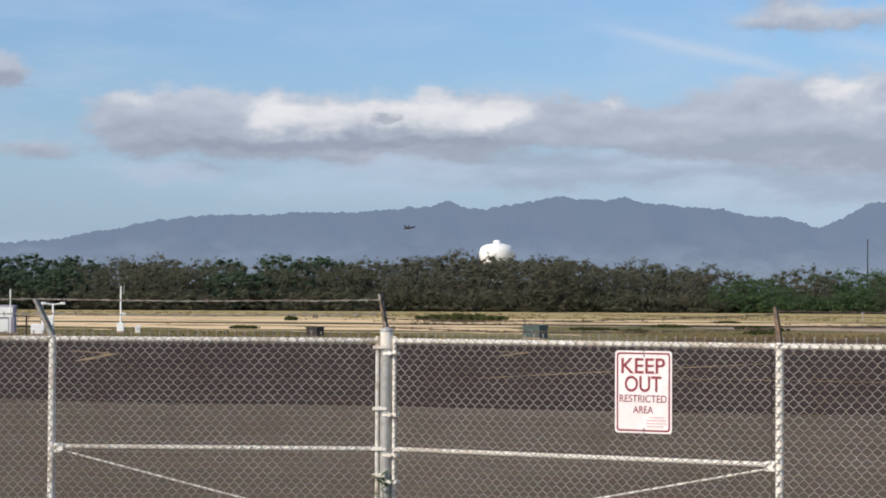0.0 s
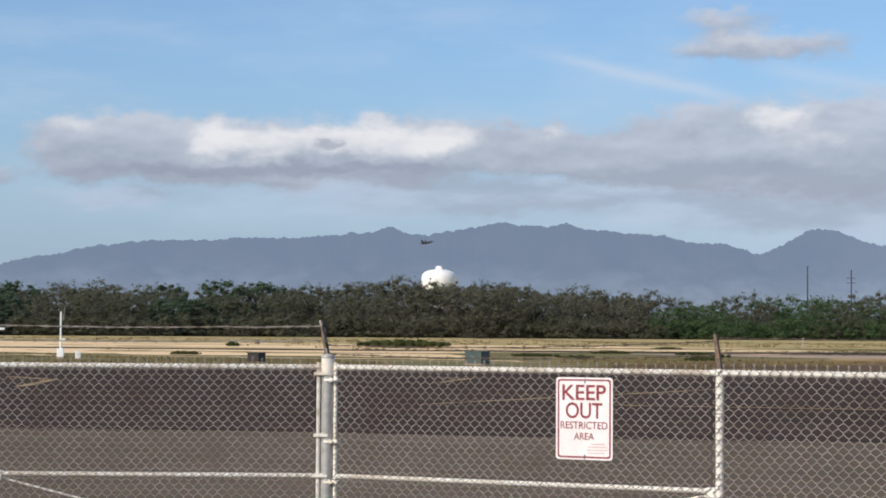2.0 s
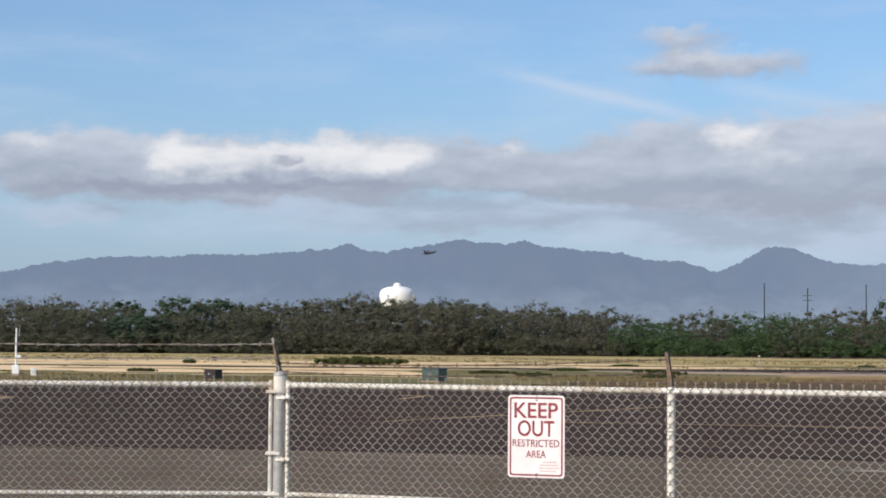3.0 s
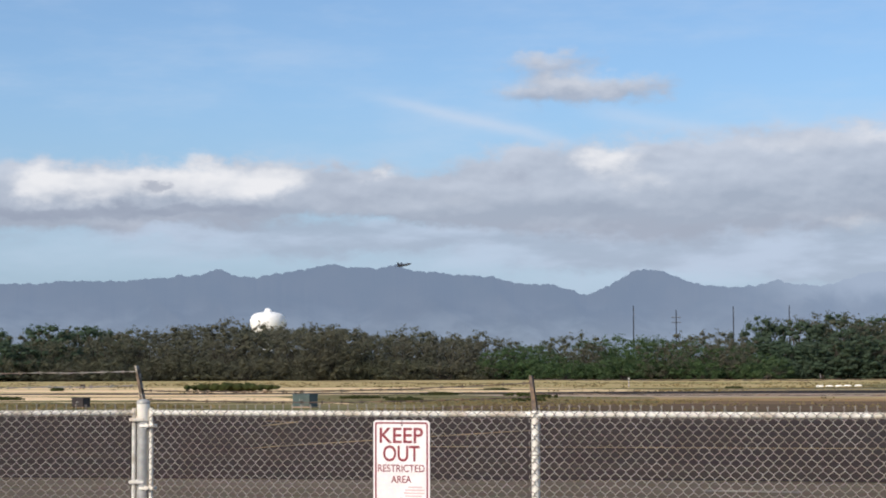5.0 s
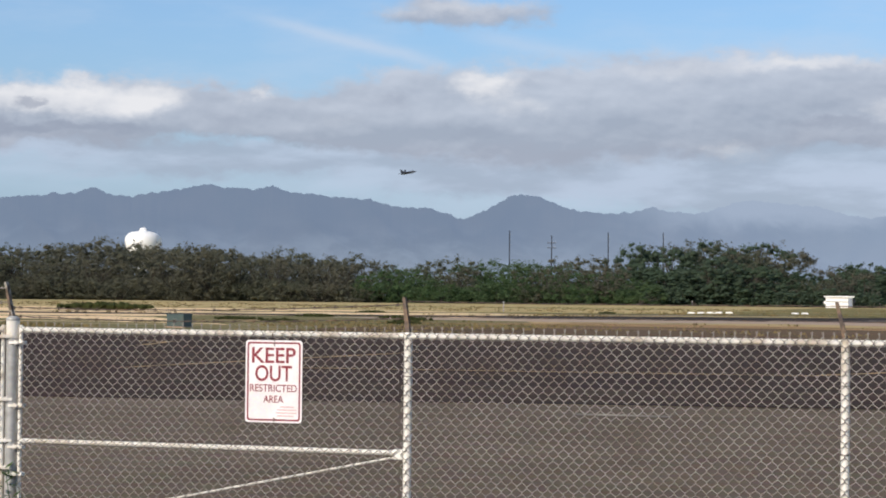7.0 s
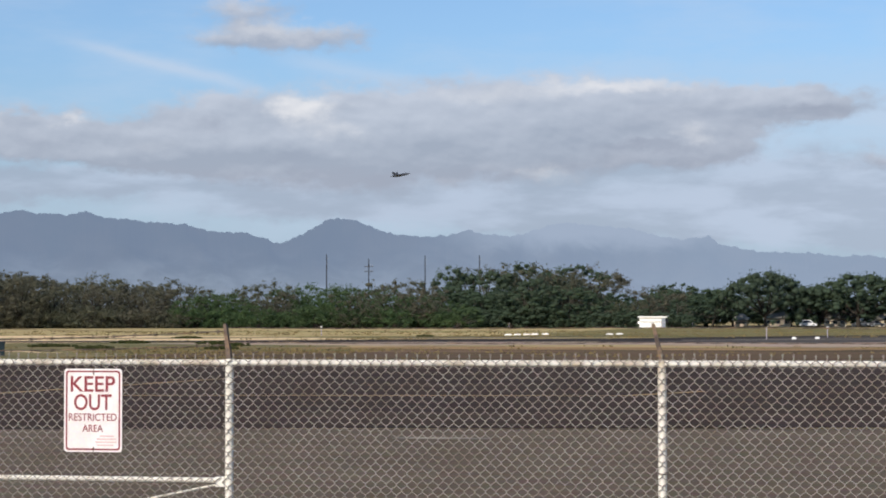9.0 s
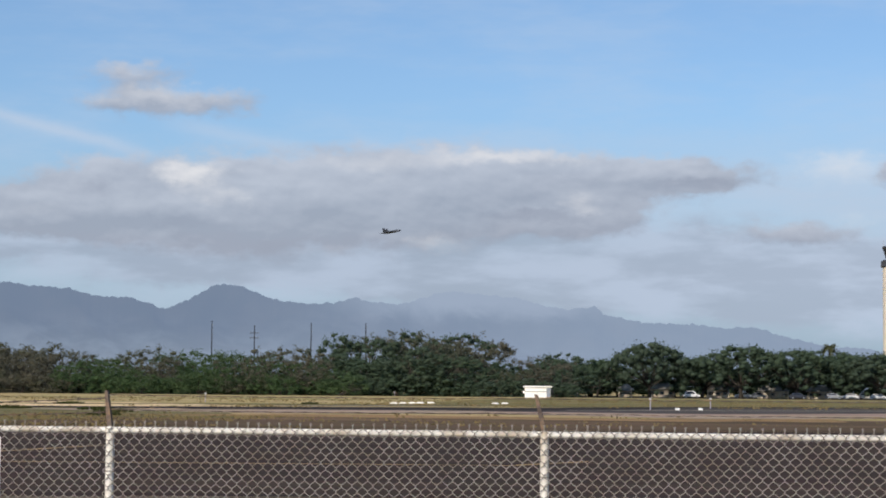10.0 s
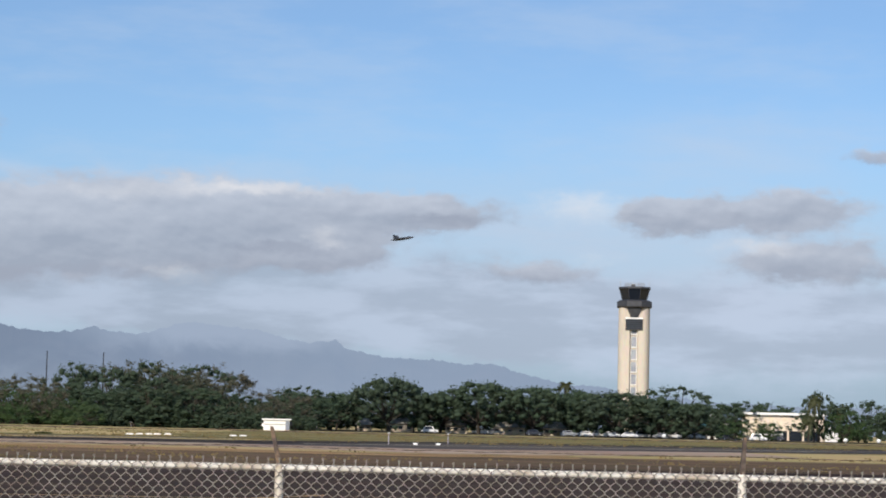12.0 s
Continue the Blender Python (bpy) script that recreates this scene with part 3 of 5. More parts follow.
def mountain(name, bearings, profile, far, mat, label, seed, rough, crags=()):
    """A range of ridges and ravines with the given skyline heights (degrees) at even bearings, far metres away."""
    b0, b1 = bearings
    cols, rows = int((b1 - b0) * 26), 30
    verts, faces = [], []
    for i in range(cols + 1):
        b = b0 + (b1 - b0) * i / cols
        k = (b - b0) / (b1 - b0) * (len(profile) - 1)
        lo = min(int(k), len(profile) - 2)
        f = k - lo
        top = profile[lo] * (1 - f) + profile[lo + 1] * f
        top += rough * (noise.noise((b * 1.1, seed, 0)) * 0.05 + noise.noise((b * 3.5, seed, 3)) * 0.06 + noise.noise((b * 11, seed, 7)) * 0.04 + noise.noise((b * 27, seed, 2)) * 0.012)
        top += sum(rise * max(0.0, 1 - abs(b - at) / wide) for at, rise, wide in crags)
        top = far * math.tan(radians(max(top, 0.1)))
        for j in range(rows + 1):
            s = j / rows
            ravine = 1 - abs(noise.noise((b * 0.42 + s * 1.3, seed, s * 0.8))) * 2.4 + 0.35 * noise.noise((b * 1.3 - s * 2.2, seed, s * 2))
            out = 300 * (1 - s) ** 1.3 + 130 * min(1.0, 3.2 * s * (1 - s)) * ravine
            r = far - out
            verts.append((r * math.sin(radians(b)), r * math.cos(radians(b)), 1.8 * s + top * s ** 1.15))
    for i in range(cols):
        for j in range(rows):
            a = i * (rows + 1) + j
            faces.append((a, a + rows + 1, a + rows + 2, a + 1))
    ob = new(name, mesh_of(name, verts, faces, mat, True))
    return tagged(ob, label, "mountain", "", "structure")


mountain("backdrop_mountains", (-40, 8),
         (1.55, 1.59, 1.62, 1.66, 1.70, 1.74, 1.78, 1.86, 1.95, 2.04, 2.14, 2.24, 2.33, 2.40, 2.47, 2.53, 2.53, 2.53, 2.53, 2.58, 2.63, 2.63, 2.64, 2.65, 2.65, 2.69, 2.73, 2.77, 2.83, 2.89, 2.76, 2.77, 2.83, 2.88, 3.00, 3.08, 3.09, 3.04, 3.01, 3.04, 2.98, 2.89, 2.85, 2.82, 2.79, 2.70, 2.60, 2.55, 2.51, 2.44, 2.22, 2.33, 2.62, 2.92, 2.95, 2.85, 2.62, 2.46, 2.44, 2.41, 2.44, 2.55, 2.50, 2.42, 2.47, 2.55, 2.65, 2.76, 2.77, 2.71, 2.64, 2.52, 2.42, 2.32, 2.31, 2.31, 2.09, 1.98, 1.96, 1.93, 1.91, 1.85, 1.82, 1.83, 1.83, 1.71, 1.56, 1.43, 1.32, 1.26, 1.22, 1.17, 1.12, 1.06, 1.01, 0.95, 0.90), 4600, M["ridge"], "mountain range under the clouds, glowing with painted blue haze", 4.2, 1.0,
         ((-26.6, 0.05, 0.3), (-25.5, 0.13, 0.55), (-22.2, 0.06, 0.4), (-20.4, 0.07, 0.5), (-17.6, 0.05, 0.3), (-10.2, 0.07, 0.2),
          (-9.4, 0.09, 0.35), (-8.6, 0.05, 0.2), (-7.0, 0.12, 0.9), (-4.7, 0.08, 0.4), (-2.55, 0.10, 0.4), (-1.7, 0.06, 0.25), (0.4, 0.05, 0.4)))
mountain("backdrop_hills", (2, 22), (0.9, 0.95, 0.9, 0.85, 0.8, 0.78, 0.8, 0.78, 0.7, 0.6), 4750, M["ridge_pale"], "low hills far behind the airfield, glowing with painted pale haze", 8.8, 0.6)

# ---- fence ----
FENCE_Y, RAIL_Z, MID_Z = 13.207, 1.530, 0.718
POST_X = (-3.852, -0.872, 2.195, 5.25)
GATE_POST = (-6.882, 13.207)
LATCH_POST = (-9.205, 12.20)
WIDE, TALL = 0.0718, 0.078      # one diamond of the wire netting


def netting(length, z0, z1, seed):
    """Woven zigzag wires from 0 to length along x, with twisted barbs above the top."""
    n = int(length / (WIDE / 2))
    m = int((z1 - z0) / (TALL / 2))
    zs = z1 - np.arange(m + 1) * TALL / 2
    a, b = [], []
    for k in range(n):
        lo, hi = k * WIDE / 2, (k + 1) * WIDE / 2
        flip = (np.arange(m + 1) + k) % 2
        sag = 0.004 * math.sin(k * 0.11 + seed) + 0.002 * math.sin(k * 0.41)
        pts = np.stack([np.where(flip == 0, lo - 0.002, hi + 0.002), np.where(flip == 0, 0.003, -0.003), zs + sag], 1)
        # each wire bends round its neighbour: steep at the knuckles, slanting between
        run = pts[1:] - pts[:-1]
        low, high = pts[:-1] + run * (0.09, 0.2, 0.2), pts[:-1] + run * (0.91, 0.8, 0.8)
        a += [pts[:-1], low, high]
        b += [low, high, pts[1:]]
        if flip[0]:
            tip = pts[0]
            a.append(np.array([tip, tip + (0, 0, 0.006)]))
            b.append(np.array([tip + (0.003, 0.002, 0.030), tip + (-0.007, -0.002, 0.028)]))
    return mesh_of("netting", *prisms(np.concatenate(a), np.concatenate(b), 0.0033, 4), M["wire"])


def along(p, q):
    """The pose at p with x towards q."""
    return pose(p[0], p[1], 0, 0, 0, math.degrees(math.atan2(q[1] - p[1], q[0] - p[0])))


def post(bm, x, y, r, top):
    tube(bm, (x, y, -0.05), (x, y, top), r, None, 16)
    bmesh.ops.create_uvsphere(bm, u_segments=16, v_segments=8, radius=r * 1.12, matrix=pose(x, y, top) @ Matrix.Diagonal((1, 1, 0.55, 1)))
    return bm


def sagging(a, b, sag, r, mat, parent, barbs=True, label=""):
    """A barbed wire of two twisted strands between two points."""
    a, b = Vector(a), Vector(b)
    n = max(12, int((b - a).length / 0.05))
    mid = [a.lerp(b, i / n) - Vector((0, 0, sag * 4 * (i / n) * (1 - i / n))) + Vector((0, 0, 0.004 * noise.noise((i * 0.2, a.x, 1)))) for i in range(n + 1)]
    p, q = [], []
    for s in (0, math.pi):
        line = [v + Vector((0, math.cos(i * 1.3 + s), math.sin(i * 1.3 + s))) * r for i, v in enumerate(mid)]
        p += line[:-1]
        q += line[1:]
    if barbs:
        for i in range(2, n, 3):
            v = mid[i]
            p += [v + Vector((-0.008, 0, -0.014)), v + Vector((0.008, 0.004, -0.013))]
            q += [v + Vector((0.008, 0, 0.014)), v + Vector((-0.008, -0.004, 0.013))]
    part_mesh("barbed_wire", mesh_of("barbed_wire", *prisms([tuple(v) for v in p], [tuple(v) for v in q], r, 4), mat), parent, label)


def arm(parent, x, y, z, tip, mat, wide, label):
    """A pressed steel arm that carries the barbed wire over a post."""
    base, tip = Vector((x, y, z)), Vector(tip)
    side = Vector((wide, 0, 0))
    back = Vector((0, 0.022, 0.0))
    rings = []
    for f, w in ((0.0, 1.0), (0.15, 1.0), (0.5, 0.85), (0.95, 0.7), (1.0, 0.5)):
        c = base.lerp(tip, f)
        rings.append([c - side * w - back, c + side * w - back, c + side * w + back, c - side * w + back])
    part("wire_arm", loft(rings), mat, parent, label)


def build_fence():
    fence = thing("fence", pose(0, 0, 0), "cream-painted chain-link fence with pipe rails and barbed-wire arms", "fence")
    for x in POST_X:
        part("post", post(bmesh.new(), x, FENCE_Y, 0.029, RAIL_Z + 0.012), M["paint"], fence, "", True)
    part("post", post(bmesh.new(), *LATCH_POST, 0.029, RAIL_Z + 0.012), M["paint"], fence, "", True)
    gate = part("gate_post", post(bmesh.new(), *GATE_POST, 0.046, RAIL_Z + 0.075), M["galv"], fence, "thick galvanised gate post with a painted top", True)
    collar = rod((*GATE_POST, RAIL_Z - 0.06), (*GATE_POST, RAIL_Z + 0.075), 0.0485, None, 16)
    part("collar", collar, M["paint"], gate, "cream painted collar", True)
    runs = [((POST_X[0], FENCE_Y), (POST_X[1], FENCE_Y)), ((POST_X[1], FENCE_Y), (POST_X[2], FENCE_Y)), ((POST_X[2], FENCE_Y), (POST_X[3], FENCE_Y)),
            ((-12.1, 10.95), LATCH_POST)]
    for i, (p, q) in enumerate(runs):
        d = (Vector(q) - Vector(p)).length
        here = along(p, q)
        rail = part("top_rail", rod((0.02, 0, RAIL_Z), (d - 0.02, 0, RAIL_Z), 0.0215, None, 12), M["paint"], fence, "", True)
        rail.matrix_basis = here
        part_mesh("netting", netting(d + (0.036 if i in (0, 3) else 0.0), 0.03, RAIL_Z + 0.035, i), fence, "diamond wire netting", here @ pose(-0.036 if i == 0 else 0.0, -0.035, 0))
        for k in range(1, int(d / 0.6)):
            x = k * 0.6
            o = part("tie_wire", rod((x, -0.041, RAIL_Z - 0.012), (x + 0.008, 0.026, RAIL_Z + 0.01), 0.0025, None, 5), M["wire"], fence)
            o.matrix_basis = here
    # bands round the line posts
    for x in POST_X[:3]:
        for z in (0.35, 0.8, 1.25):
            part("band", rod((x, FENCE_Y, z - 0.004), (x, FENCE_Y, z + 0.004), 0.0315, None, 16), M["wire"], fence)
    top = RAIL_Z + 0.02
    tips = {}
    for i, x in enumerate(POST_X):
        tips[i] = (x + (-0.055, -0.065, 0.03, 0.0)[i], FENCE_Y + 0.08, RAIL_Z + 0.27)
        arm(fence, x, FENCE_Y, top, tips[i], M["rust"], 0.016, "rusty dark steel arm")
    g_tip = (GATE_POST[0] - 0.085, GATE_POST[1] + 0.05, RAIL_Z + 0.35)
    arm(fence, GATE_POST[0], GATE_POST[1], RAIL_Z + 0.08, g_tip, M["spotted_steel"], 0.012, "rust-spotted pale steel arm")
    l_tip = (LATCH_POST[0] - 0.20, LATCH_POST[1] + 0.05, RAIL_Z + 0.30)
    arm(fence, *LATCH_POST, top, l_tip, M["grey_steel"], 0.02, "flat grey steel arm")
    left = Vector((-12.2, 10.95, RAIL_Z + 0.31))
    sagging(l_tip, (g_tip[0], g_tip[1], g_tip[2] - 0.045), 0.012, 0.0032, M["wire"], fence)
    sagging((l_tip[0] + 0.07, l_tip[1], l_tip[2] - 0.11), (g_tip[0] + 0.02, g_tip[1], g_tip[2] - 0.15), 0.01, 0.0032, M["wire"], fence)
    sagging(left, l_tip, 0.01, 0.0032, M["wire"], fence)
    sagging(left - Vector((-0.05, 0, 0.11)), (l_tip[0] + 0.07, l_tip[1], l_tip[2] - 0.11), 0.01, 0.0032, M["wire"], fence)
    for i, drop in ((0, 0.10), (0, 0.035)):
        sagging((g_tip[0] + 0.02, g_tip[1], g_tip[2] - 0.15 - drop), (tips[0][0], tips[0][1], tips[0][2] - drop * 1.5), 0.03, 0.0028, M["rust"], fence)
    for i in range(3):
        for drop in (0.03, 0.13):
            sagging((tips[i][0], tips[i][1] - drop * 0.4, tips[i][2] - drop), (tips[i + 1][0], tips[i + 1][1] - drop * 0.4, tips[i + 1][2] - drop), 0.006, 0.0020, M["rust"], fence, False)


def gate_leaf(p, q, latch_first, label):
    """A pipe-framed gate leaf of wire netting, from p to q."""
    d = (Vector(q) - Vector(p)).length
    leaf = thing("gate_leaf", along(p, q), label, "gate", "gate leaves")
    for z, name, r in ((RAIL_Z, "top_rail", 0.021), (MID_Z, "mid_rail", 0.019), (0.07, "bottom_rail", 0.019)):
        part(name, rod((0, 0, z), (d, 0, z), r, None, 12), M["paint"], leaf, "", True)
    for x in (d if latch_first else 0,):
        part("stile", rod((x, 0, 0.05), (x, 0, RAIL_Z + 0.035), 0.015, None, 12), M["paint"], leaf, "", True)
    a, b = (0.03, d - 0.02) if latch_first else (d - 0.03, 0.02)
    part("brace", rod((a, 0.012, MID_Z - 0.025), (b, 0.012, 0.09), 0.008, None, 8), M["paint"], leaf, "thin diagonal tension rod", True)
    part("brace_clamp", boxed((a - 0.035, -0.028, MID_Z - 0.045), (a + 0.035, 0.028, MID_Z + 0.025), 0.006), M["paint"], leaf)
    part_mesh("netting", netting(d, 0.06, RAIL_Z + 0.035, d), leaf, "diamond wire netting", pose(0, -0.037, 0))
    hinge = d if latch_first else 0
    for z in (RAIL_Z - 0.05, 1.02, MID_Z, 0.52, 0.22):
        z += 0.0 if latch_first else -0.045
        s = 1 if latch_first else -1
        bm = boxed((min(hinge - 0.035, hinge + 0.03) , -0.03, z - 0.013), (max(hinge + 0.035, hinge - 0.03), 0.03, z + 0.013), 0.005)
        box(bm, (min(hinge, hinge + s * 0.075), -0.052, z - 0.010), (max(hinge, hinge + s * 0.075), -0.040, z + 0.010), 0.003)
        tube(bm, (hinge + s * 0.03, -0.03, z - 0.02), (hinge + s * 0.03, -0.03, z + 0.02), 0.009, None, 8)
        part("hinge", bm, M["paint"], leaf, "painted steel hinge band")
    return leaf


def weed():
    """A few green leaves caught at the gate post."""
    bm = bmesh.new()
    rnd = random.Random(5)
    for _ in range(26):
        a, l = rnd.uniform(0, 6.28), rnd.uniform(0.03, 0.08)
        c = Vector((rnd.uniform(-0.05, 0.05), rnd.uniform(-0.03, 0.03), rnd.uniform(0.3, 0.52)))
        w = Vector((math.cos(a), math.sin(a), rnd.uniform(-0.5, 0.9))) * l
        s = Vector((-math.sin(a), math.cos(a), 0.2)) * l * 0.25
        bm.faces.new([bm.verts.new(v) for v in (c, c + w * 0.5 + s, c + w, c + w * 0.5 - s)])
    tube(bm, (0, 0, 0), (0.02, 0, 0.3), 0.006, 0.004, 6)
    tube(bm, (0.02, 0, 0.3), (-0.02, 0.01, 0.5), 0.004, 0.002, 6)
    t = thing("weed", pose(GATE_POST[0] + 0.02, GATE_POST[1] - 0.09, 0), "small green leafy weed growing at the gate post", "plant")
    part("leaves", bm, M["green"], t)


def round_rect(w, h, r, steps=5):
    pts = []
    for cx, cz, a0 in ((w / 2 - r, h / 2 - r, 0), (-w / 2 + r, h / 2 - r, 90), (-w / 2 + r, -h / 2 + r, 180), (w / 2 - r, -h / 2 + r, 270)):
        pts += [(cx + r * math.cos(radians(a0 + 90 * k / steps)), cz + r * math.sin(radians(a0 + 90 * k / steps))) for k in range(steps + 1)]
    return pts


def lettering(text, width, height, cx, cz, y, parent, weight=0.012):
    """A word of the given width and height, centred at cx, cz, standing just before the plate."""
    curve = bpy.data.curves.new("lettering", "FONT")
    curve.body, curve.extrude, curve.offset = text, 0.004, weight
    ob = bpy.data.objects.new("lettering", curve)
    scene.collection.objects.link(ob)
    bpy.context.view_layer.update()
    me = bpy.data.meshes.new_from_object(ob.evaluated_get(bpy.context.evaluated_depsgraph_get()))
    bpy.data.objects.remove(ob)
    co = np.array([v.co[:] for v in me.vertices])
    lo, hi = co.min(0), co.max(0)
    for v, p in zip(me.vertices, co):
        v.co = (cx + (p[0] - (lo[0] + hi[0]) / 2) / (hi[0] - lo[0]) * width, y - (p[2] - lo[2]) * 0.12, cz + (p[1] - (lo[1] + hi[1]) / 2) / (hi[1] - lo[1]) * height)
    me.materials.clear()
    me.materials.append(M["sign_red"])
    bm = bmesh.new()
    bm.from_mesh(me)
    bmesh.ops.recalc_face_normals(bm, faces=bm.faces)
    part("lettering", bm, M["sign_red"], parent, "faded red word " + text)


def build_sign():
    w, h = 0.424, 0.580
    sign = thing("sign", pose(-4.823, FENCE_Y - 0.050, 1.196), "white metal warning sign with faded red lettering on the gate", "sign")
    edge = round_rect(w, h, 0.024)
    part("plate", loft([[(x, 0.0, z) for x, z in edge], [(x, 0.003, z) for x, z in edge]]), M["sign_white"], sign)
    outer, inner = round_rect(w - 0.026, h - 0.026, 0.02), round_rect(w - 0.050, h - 0.050, 0.014)
    bm = bmesh.new()
    a = [bm.verts.new((x, -0.001, z)) for x, z in outer]
    b = [bm.verts.new((x, -0.001, z)) for x, z in inner]
    for i in range(len(a)):
        j = (i + 1) % len(a)
        bm.faces.new((a[i], a[j], b[j], b[i]))
    part("border", bm, M["sign_red"], sign, "faded red border line")
    lettering("KEEP", 0.326, 0.108, -0.001, 0.184, -0.0012, sign, 0.012)
    lettering("OUT", 0.274, 0.112, -0.001, 0.057, -0.0012, sign, 0.012)
    lettering("RESTRICTED", 0.350, 0.052, -0.001, -0.047, -0.0012, sign, 0.006)
    lettering("AREA", 0.150, 0.050, -0.001, -0.124, -0.0012, sign, 0.006)
    for k, (x0, x1) in enumerate(((0.05, 0.155), (0.03, 0.17), (0.02, 0.173), (0.03, 0.15))):
        z = -0.178 - k * 0.021
        part("print_bar", boxed((x0, -0.0016, z - 0.004), (x1, -0.0005, z + 0.004)), M["sign_small"], sign, "pale red line of small print")
    for x, z in ((0.005, h / 2 - 0.035), (0.005, -h / 2 + 0.03)):
        part("bolt", rod((x, -0.004, z), (x, 0.03, z), 0.006, None, 8), M["rust"], sign, "small dark bolt")
        part("tie", rod((x, -0.003, z), (x, -0.003, z + (0.05 if z > 0 else -0.05)), 0.0022, None, 6), M["rust"], sign)


build_fence()
gate_leaf((LATCH_POST[0] + 0.027, LATCH_POST[1] + 0.012), (-6.945, 13.18), True, "cream pipe-framed chain-link gate leaf with a diagonal brace, closed")
gate_leaf((-6.815, FENCE_Y), (POST_X[0] - 0.03, FENCE_Y), False, "cream pipe-framed chain-link gate leaf carrying the warning sign, closed")
weed()
build_sign()


# ---- field equipment ----
def cabinet(x, y, w, d, h, turn, mat, label):
    """A steel utility cabinet on a plinth with an overhanging lid and two doors."""
    t = thing("utility_cabinet", pose(x, y, 0, 0, 0, turn), label, "cabinet")
    part("plinth", boxed((-w / 2 - 0.05, -d / 2 - 0.05, 0), (w / 2 + 0.05, d / 2 + 0.05, 0.07), 0.01), M["concrete"], t)
    part("body", boxed((-w / 2, -d / 2, 0.07), (w / 2, d / 2, h - 0.05), 0.012), mat, t)
    part("lid", boxed((-w / 2 - 0.03, -d / 2 - 0.03, h - 0.05), (w / 2 + 0.03, d / 2 + 0.03, h), 0.015), mat, t)
    for s in (-1, 1):
        door = part("door", boxed((s * w / 4 - w / 4 + 0.02, -d / 2 - 0.018, 0.11), (s * w / 4 + w / 4 - 0.02, -d / 2 - 0.002, h - 0.09), 0.006), mat, t)
        part("handle", boxed((s * 0.05 - 0.015, -d / 2 - 0.04, h * 0.5), (s * 0.05 + 0.015, -d / 2 - 0.018, h * 0.5 + 0.1), 0.004), M["galv"], door)
    return t


cabinet(-40.5, 95.4, 1.0, 0.9, 0.72, -6, M["teal"], "teal green steel utility cabinet standing in the grass")
cabinet(-51.9, 92.2, 0.75, 0.6, 0.56, -8, M["black_paint"], "small dark brown utility cabinet standing in the grass")
cabinet(-118.6, 211, 0.55, 0.5, 0.5, 25, M["black_paint"], "tiny dark utility box far out on the grass")
cabinet(-65.0, 94.8, 0.3, 0.3, 0.48, 34, M["white_paint"], "small white utility box beside the mast")


def weather_mast():
    t = thing("weather_mast", pose(-66.9, 95.8, 0, 0, 0, 30), "thin white instrument mast on a white base", "mast")
    part("base", boxed((-0.2, -0.2, 0), (0.2, 0.2, 0.12), 0.02), M["concrete"], t)
    part("cabinet", boxed((-0.2, -0.16, 0.12), (0.2, 0.16, 0.62), 0.03), M["white_paint"], t)
    part("pole", rod((0, 0, 0.5), (0, 0, 2.75), 0.055, 0.045), M["white_paint"], t, "", True)
    part("sensor", boxed((0.08, -0.1, 1.02), (0.28, 0.1, 1.2), 0.03), M["white_paint"], t)
    part("antenna", rod((0.16, 0, 2.3), (0.2, 0, 3.0), 0.02, 0.008), M["galv"], t, "thin whip antenna", True)
    part("bracket", rod((0, 0, 2.35), (0.16, 0, 2.35), 0.018), M["galv"], t)


def visibility_sensor():
    t = thing("visibility_sensor", pose(-65.0, 86.3, 0, 0, 0, 36), "white forward-scatter sensor with a forked head beside its cabinet", "sensor")
    part("plinth", boxed((-0.9, -0.4, 0), (0.7, 0.4, 0.1), 0.02), M["concrete"], t)
    part("cabinet", boxed((-0.85, -0.3, 0.1), (-0.15, 0.3, 0.62), 0.03), M["white_paint"], t)
    part("box", boxed((-0.3, -0.2, 0.55), (0.35, 0.2, 1.05), 0.04), M["white_paint"], t)
    part("pole", rod((0.3, 0, 0.1), (0.3, 0, 1.72), 0.06, 0.05), M["white_paint"], t, "", True)
    for s in (-1, 1):
        part("head_arm", rod((0.3, 0, 1.66), (0.3 + s * 0.5, 0, 1.74), 0.04, 0.035), M["white_paint"], t, "", True)
        part("sensor_head", boxed((0.3 + s * 0.5 - 0.14, -0.09, 1.66), (0.3 + s * 0.5 + 0.14, 0.09, 1.8), 0.03), M["white_paint"], t)
    part("cable", rod((-0.2, 0.1, 0.9), (-0.24, 0.1, 1.66), 0.025), M["galv"], t)
    part("strut", rod((0.3, 0, 0.7), (-0.2, 0, 1.05), 0.04), M["white_paint"], t)


def equipment_shelter():
    t = thing("equipment_shelter", pose(-69.05, 88.25, 0, 0, 0, 38), "pale lilac equipment shelter with a thin mast", "shelter")
    part("body", boxed((-1.3, -0.6, 0.08), (0.4, 0.6, 1.62), 0.04), M["lilac"], t)
    part("plinth", boxed((-1.4, -0.7, 0), (0.55, 0.7, 0.08), 0.02), M["concrete"], t)
    part("panel", boxed((-0.6, -0.64, 0.95), (0.2, -0.60, 1.5), 0.01), M["white_paint"], t, "white panel")
    part("door", boxed((-0.7, -0.64, 0.15), (-0.05, -0.60, 0.85), 0.01), M["white_paint"], t)
    part("mast", rod((0.05, -0.75, 0), (0.05, -0.75, 2.5), 0.045, 0.035), M["white_paint"], t, "thin white mast", True)


